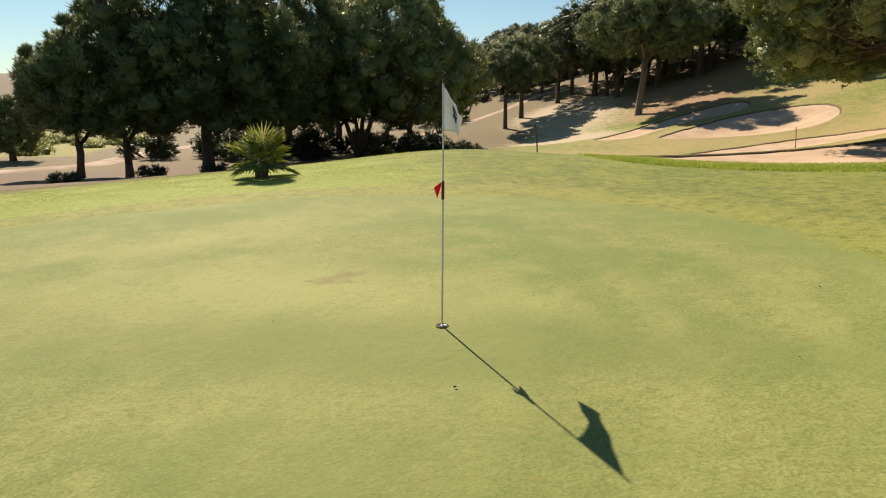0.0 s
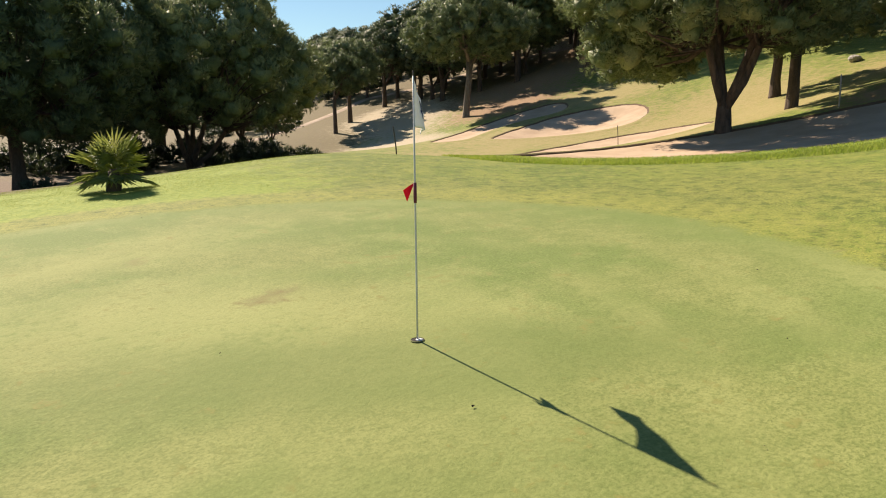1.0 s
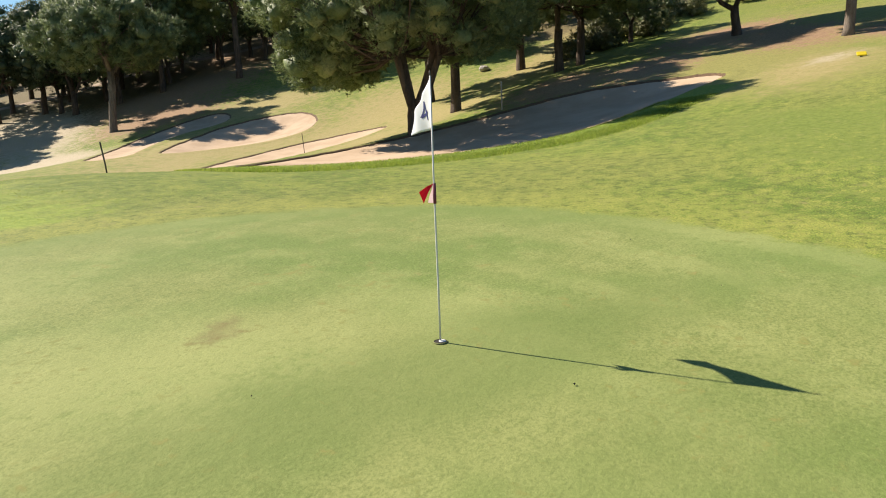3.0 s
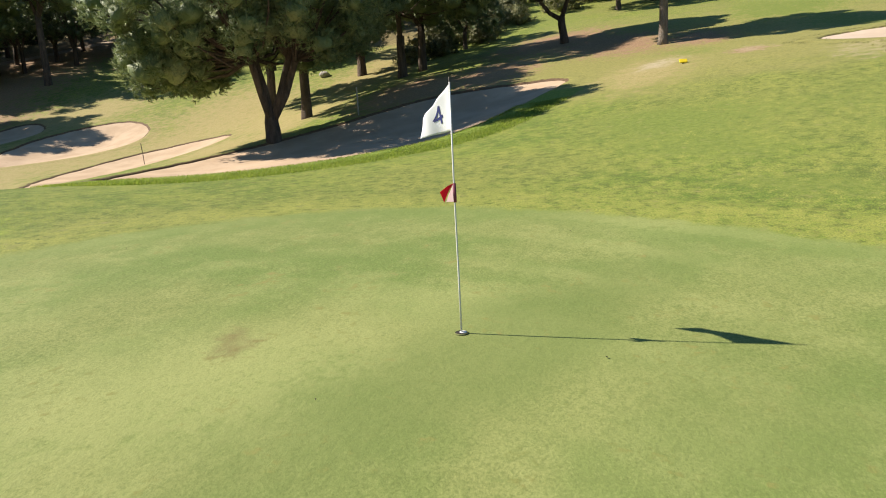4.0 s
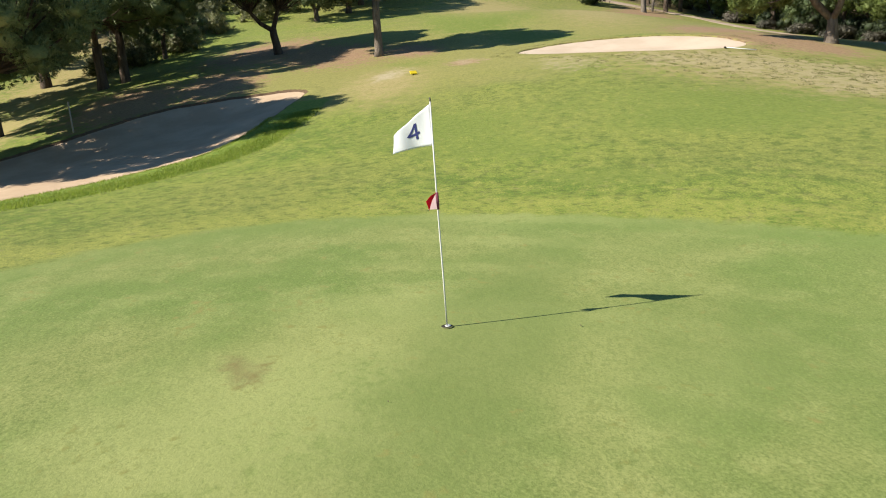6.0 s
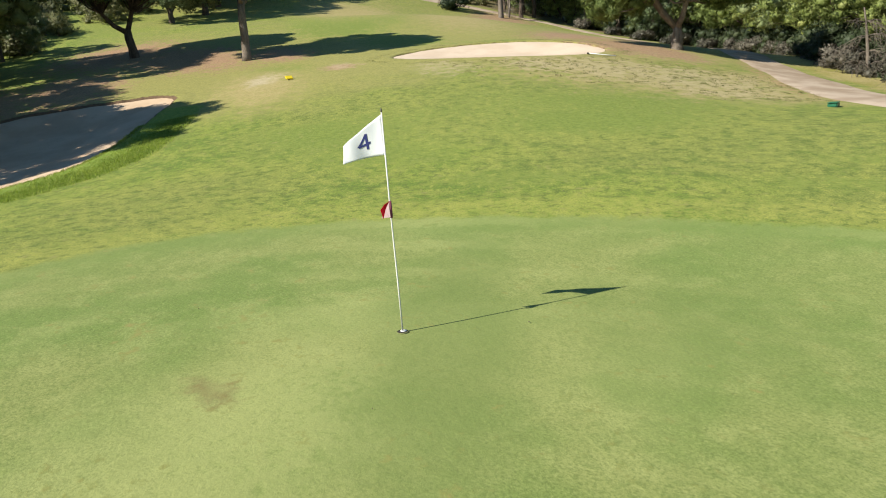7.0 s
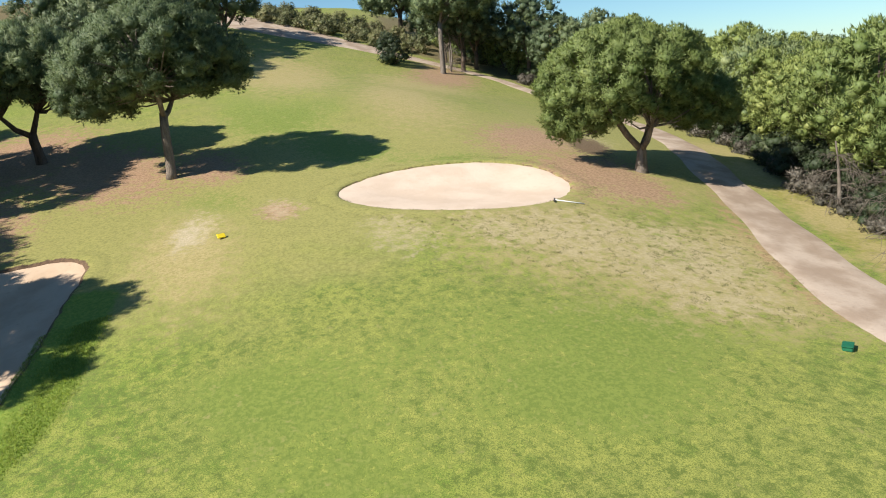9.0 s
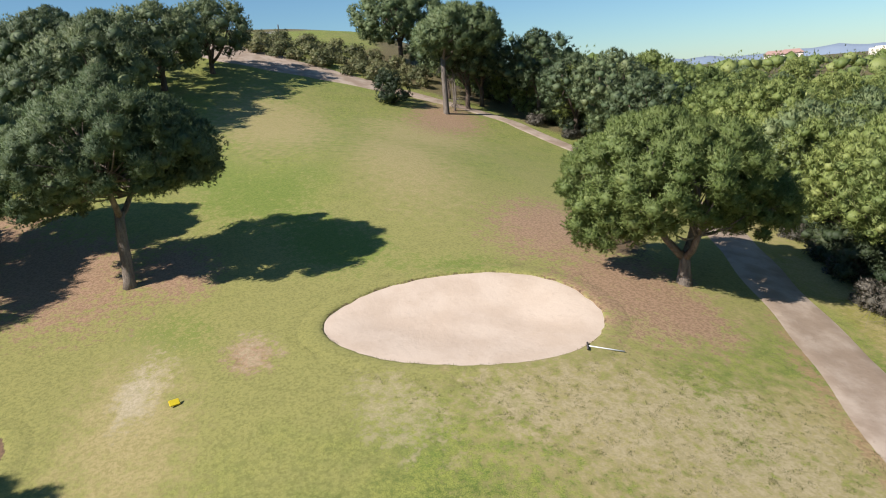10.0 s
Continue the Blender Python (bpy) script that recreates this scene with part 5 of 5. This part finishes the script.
# ---------------------------------------------------------------- small things
def stake(x, y, hgt, r, mat, label, lean=0.0, name="marker_stake"):
    t = thing(name, x, y, ground_z(x, y), label, "stake")
    part("post", tubes("post", [([(0, 0, -0.1), (lean * 0.3, 0, hgt * 0.4), (lean * 0.95, 0, hgt * 0.97), (lean, 0, hgt)], [r, r, r, r * 0.5])], mat, 8), None, t)
    return t


stake(10.2, 20.9, 1.05, 0.022, STAKE, "thin dark marker stake on the slope", -0.12)
stake(28.6, 28.9, 1.0, 0.02, STAKE, "thin dark rake stake in the bunker", -0.1)
stake(27.4, 16.3, 1.25, 0.032, GREYPOST, "grey marker post above the bunker", -0.05, "marker_post")
p1 = thing("yardage_plate", 25.67, 2.28, ground_z(25.67, 2.28), "small yellow distance plate on the fairway grass", "marker", turn=10)
bm = bmesh.new()
box(bm, 0, 0, 0, 0.05, 0.30, 0.20, 0.015, pose(0, 0, 0.10, 0, 48, 0))
part("plate", bm, YELLOW, p1)
bm = bmesh.new()
box(bm, 0.02, 0, 0.0, 0.05, 0.08, 0.14, 0.01)
part("foot", bm, STAKE, p1)

gb = thing("tee_box_bin", 9.68, -9.23, ground_z(9.68, -9.23), "low dark green plastic box on the grass", "box", turn=30)
bm = bmesh.new()
box(bm, 0, 0, 0.05, 0.24, 0.38, 0.11, 0.022)
part("body", bm, GREENBOX, gb)
bm = bmesh.new()
box(bm, 0, 0, 0.115, 0.26, 0.40, 0.025, 0.010)
part("lid", bm, GREENBOX, gb)


def tree_stump(x, y):
    gen = np.random.default_rng(91)
    t = thing("tree_stump", x, y, ground_z(x, y), "weathered tree stump with fissured bark and a pale split cut", "stump")
    n, V, Q = 36, [], []
    flute = np.array([0.9 + 0.16 * abs(math.sin(k * 0.9 + 0.4 * math.sin(k * 2.3))) + gen.uniform(-0.03, 0.03) for k in range(n)])

    def top(a):
        # one side stands higher, with a step where the wood split away
        return 0.52 + 0.05 * math.cos(a - 2.0) - (0.13 if math.cos(a + 0.9) > 0.35 else 0.0)

    for j, (f, r) in enumerate(((-0.15, 0.27), (0.1, 0.215), (0.35, 0.185), (0.6, 0.175), (0.85, 0.18), (1.0, 0.172))):
        for k in range(n):
            a = 2 * math.pi * k / n
            rr = r * flute[k] * gen.uniform(0.97, 1.03)
            V.append((rr * math.cos(a), rr * math.sin(a), f * top(a)))
    for j in range(5):
        Q += [(j * n + k, j * n + (k + 1) % n, (j + 1) * n + (k + 1) % n, (j + 1) * n + k) for k in range(n)]
    part("bark", mesh_of("bark", V, Q, BARK), None, t, "dark fissured bark")
    C, F = [], []
    for ring in (1.0, 0.55, 0.0):
        for k in range(n):
            a = 2 * math.pi * k / n
            rr = 0.169 * flute[k] * ring
            C.append((rr * math.cos(a), rr * math.sin(a), top(a) * (0.985 if ring else 0.96) + gen.uniform(-0.006, 0.006)))
    for j in range(2):
        F += [(j * n + k, j * n + (k + 1) % n, (j + 1) * n + (k + 1) % n, (j + 1) * n + k) for k in range(n)]
    part("cut", mesh_of("cut", C, F, CUTWOOD), None, t, "pale sawn wood")


CUTWOOD = plain("cut_wood", (0.56, 0.50, 0.42), (0.40, 0.34, 0.27), 0.85, 9.0, 0.01)
tree_stump(8.0, -9.75)


def rake(ax, ay, bx, by):
    """A bunker rake lying on the lip: dark head at a, pale handle to b."""
    za, zb = ground_z(ax, ay) + 0.06, ground_z(bx, by) + 0.05
    t = thing("bunker_rake", ax, ay, za, "bunker rake with a pale handle lying by the sand", "rake")
    d = np.array((bx - ax, by - ay, zb - za))
    part("handle", tubes("handle", [([(0, 0, 0), d * 0.5, d], [0.02, 0.018, 0.018])], CUP_WHITE, 8), None, t, "pale handle")
    u = np.array((-d[1], d[0], 0)) / math.hypot(d[0], d[1])
    part("head", tubes("head", [([-u * 0.28, u * 0, u * 0.28], [0.03, 0.035, 0.03])], STAKE, 8), None, t, "dark rake head")
    for k in range(9):
        o = u * (-0.26 + 0.065 * k)
        part("tine", tubes("tine", [([o, o + np.array((0, 0, -0.05))], [0.008, 0.005])], STAKE, 5), None, t)


rake(21.83, -9.58, 21.15, -10.48)

st = thing("boulder", 48.0, 26.7, ground_z(48, 26.7), "pale stone block on the far turf", "stone")
gen_b = np.random.default_rng(95)
V = ICO2[0] * np.array((0.55, 0.4, 0.28)) * gen_b.uniform(0.85, 1.1, (len(ICO2[0]), 1)) + np.array((0, 0, 0.15))
part("block", mesh_of("block", V.tolist(), ICO2[1].tolist(), STONE), None, st)

bn = thing("bench", 103.0, -21.6, ground_z(103.0, -21.6), "pale bench beside a dark post on the hilltop", "bench", turn=75)
for yy, zz, w in ((0, 0.45, 0.45), (0.22, 0.75, 0.06)):
    bm = bmesh.new()
    box(bm, 0, yy, zz, 1.8, w, 0.06 if zz < 0.5 else 0.3, 0.01)
    part("seat" if zz < 0.5 else "backrest", bm, STONE, bn)
for xx in (-0.75, 0.75):
    bm = bmesh.new()
    box(bm, xx, 0, 0.22, 0.08, 0.4, 0.44, 0.01)
    part("leg", bm, STONE, bn)
stake(103.2, -23.0, 1.7, 0.08, STAKE, "dark post beside the hilltop bench", 0.0, "marker_post")


def villa(x, y, w, d, hgt, turn, z, storeys, red):
    t = thing("villa", x, y, z, "cream villa with a red tiled roof far off" if red else "cream block of flats far off", "house", turn=turn)
    bm = bmesh.new()
    box(bm, 0, 0, hgt / 2, w, d, hgt, 0.1)
    part("wall", bm, WALLWHITE, t)
    bm = bmesh.new()
    if red:
        r = box(bm, 0, 0, hgt + 1.0, w + 1.2, d + 1.2, 2.0)
        for v in r:
            if v.co.z > hgt + 0.9:
                v.co.x *= 0.6
                v.co.y *= 0.1
        part("roof", bm, ROOFRED, t)
    else:
        box(bm, 0, 0, hgt + 0.3, w * 0.6, d * 0.8, 0.6, 0.05)
        part("roof", bm, WALLWHITE, t)
    for s in range(storeys):
        for k in range(int(w // 4)):
            bm = bmesh.new()
            box(bm, -w / 2 + 2.5 + 4 * k, -d / 2 - 0.05, 1.8 + 3.1 * s, 1.4, 0.2, 1.5)
            part("window", bm, WINDOWDARK, t)


for a, dd, w, turn, hh, zz, red in ((141.6, 420, 10, 40, 4.5, 8.5, True), (142.7, 425, 11, 35, 4.5, 8.8, True), (148.3, 380, 12, 30, 9, 3.5, False)):
    villa(5 + dd * math.sin(radians(a)), 3 + dd * math.cos(radians(a)), w, 9, hh, turn, zz, 2 + (not red), red)


def ridge(az0, az1, dist, hgt, seed):
    """A far ridge, its colour tinted blue for haze, that closes the view."""
    V, Q, n = [], [], 60
    for i in range(n + 1):
        a = radians(az0 + (az1 - az0) * i / n)
        bump_h = hgt * (0.55 + 0.3 * noise.noise((i * 0.11, seed, 0)) + 0.15 * noise.noise((i * 0.5, seed, 1))) * min(1, i / 8, (n - i) / 8)
        for r, z in ((dist, -20), (dist + 60, max(0, bump_h) * 0.7), (dist + 160, max(0, bump_h)), (dist + 500, -20)):
            V.append((r * math.sin(a), r * math.cos(a), z))
    for i in range(n):
        for k in range(3):
            Q.append((i * 4 + k, i * 4 + k + 1, i * 4 + k + 5, i * 4 + k + 4))
    tagged(new("backdrop", mesh_of("backdrop", V, Q, BLUEHILL, True)), "low hills on the horizon, tinted blue for haze", "hills", kind="structure")


ridge(128, 178, 1900, 52, 3.0)


def litter():
    """Fallen bits of leaf and needle lying on the turf."""
    gen = np.random.default_rng(401)
    V, Q = [], []
    spots = [(1.62, 4.55), (3.45, 7.58), (4.1, 3.9), (2.6, 3.1)] + [tuple(p) for p in gen.uniform((-5, -3), (16, 14), (40, 2))]
    for x, y in spots:
        z = ground_z(x, y) + 0.008
        a, r = gen.uniform(0, 6.28), gen.uniform(0.006, 0.015)
        o = len(V)
        for k in range(5):
            b = a + 2 * math.pi * k / 5
            V.append((x + r * math.cos(b), y + r * 0.6 * math.sin(b), z + gen.uniform(0, 0.012)))
        V.append((x, y, z + 0.014))
        Q += [(o + k, o + (k + 1) % 5, o + 5) for k in range(5)]
    tagged(new("leaf_litter", mesh_of("leaf_litter", V, Q, BARK)), "scattered brown leaf bits on the turf", "litter", kind="stuff")


litter()
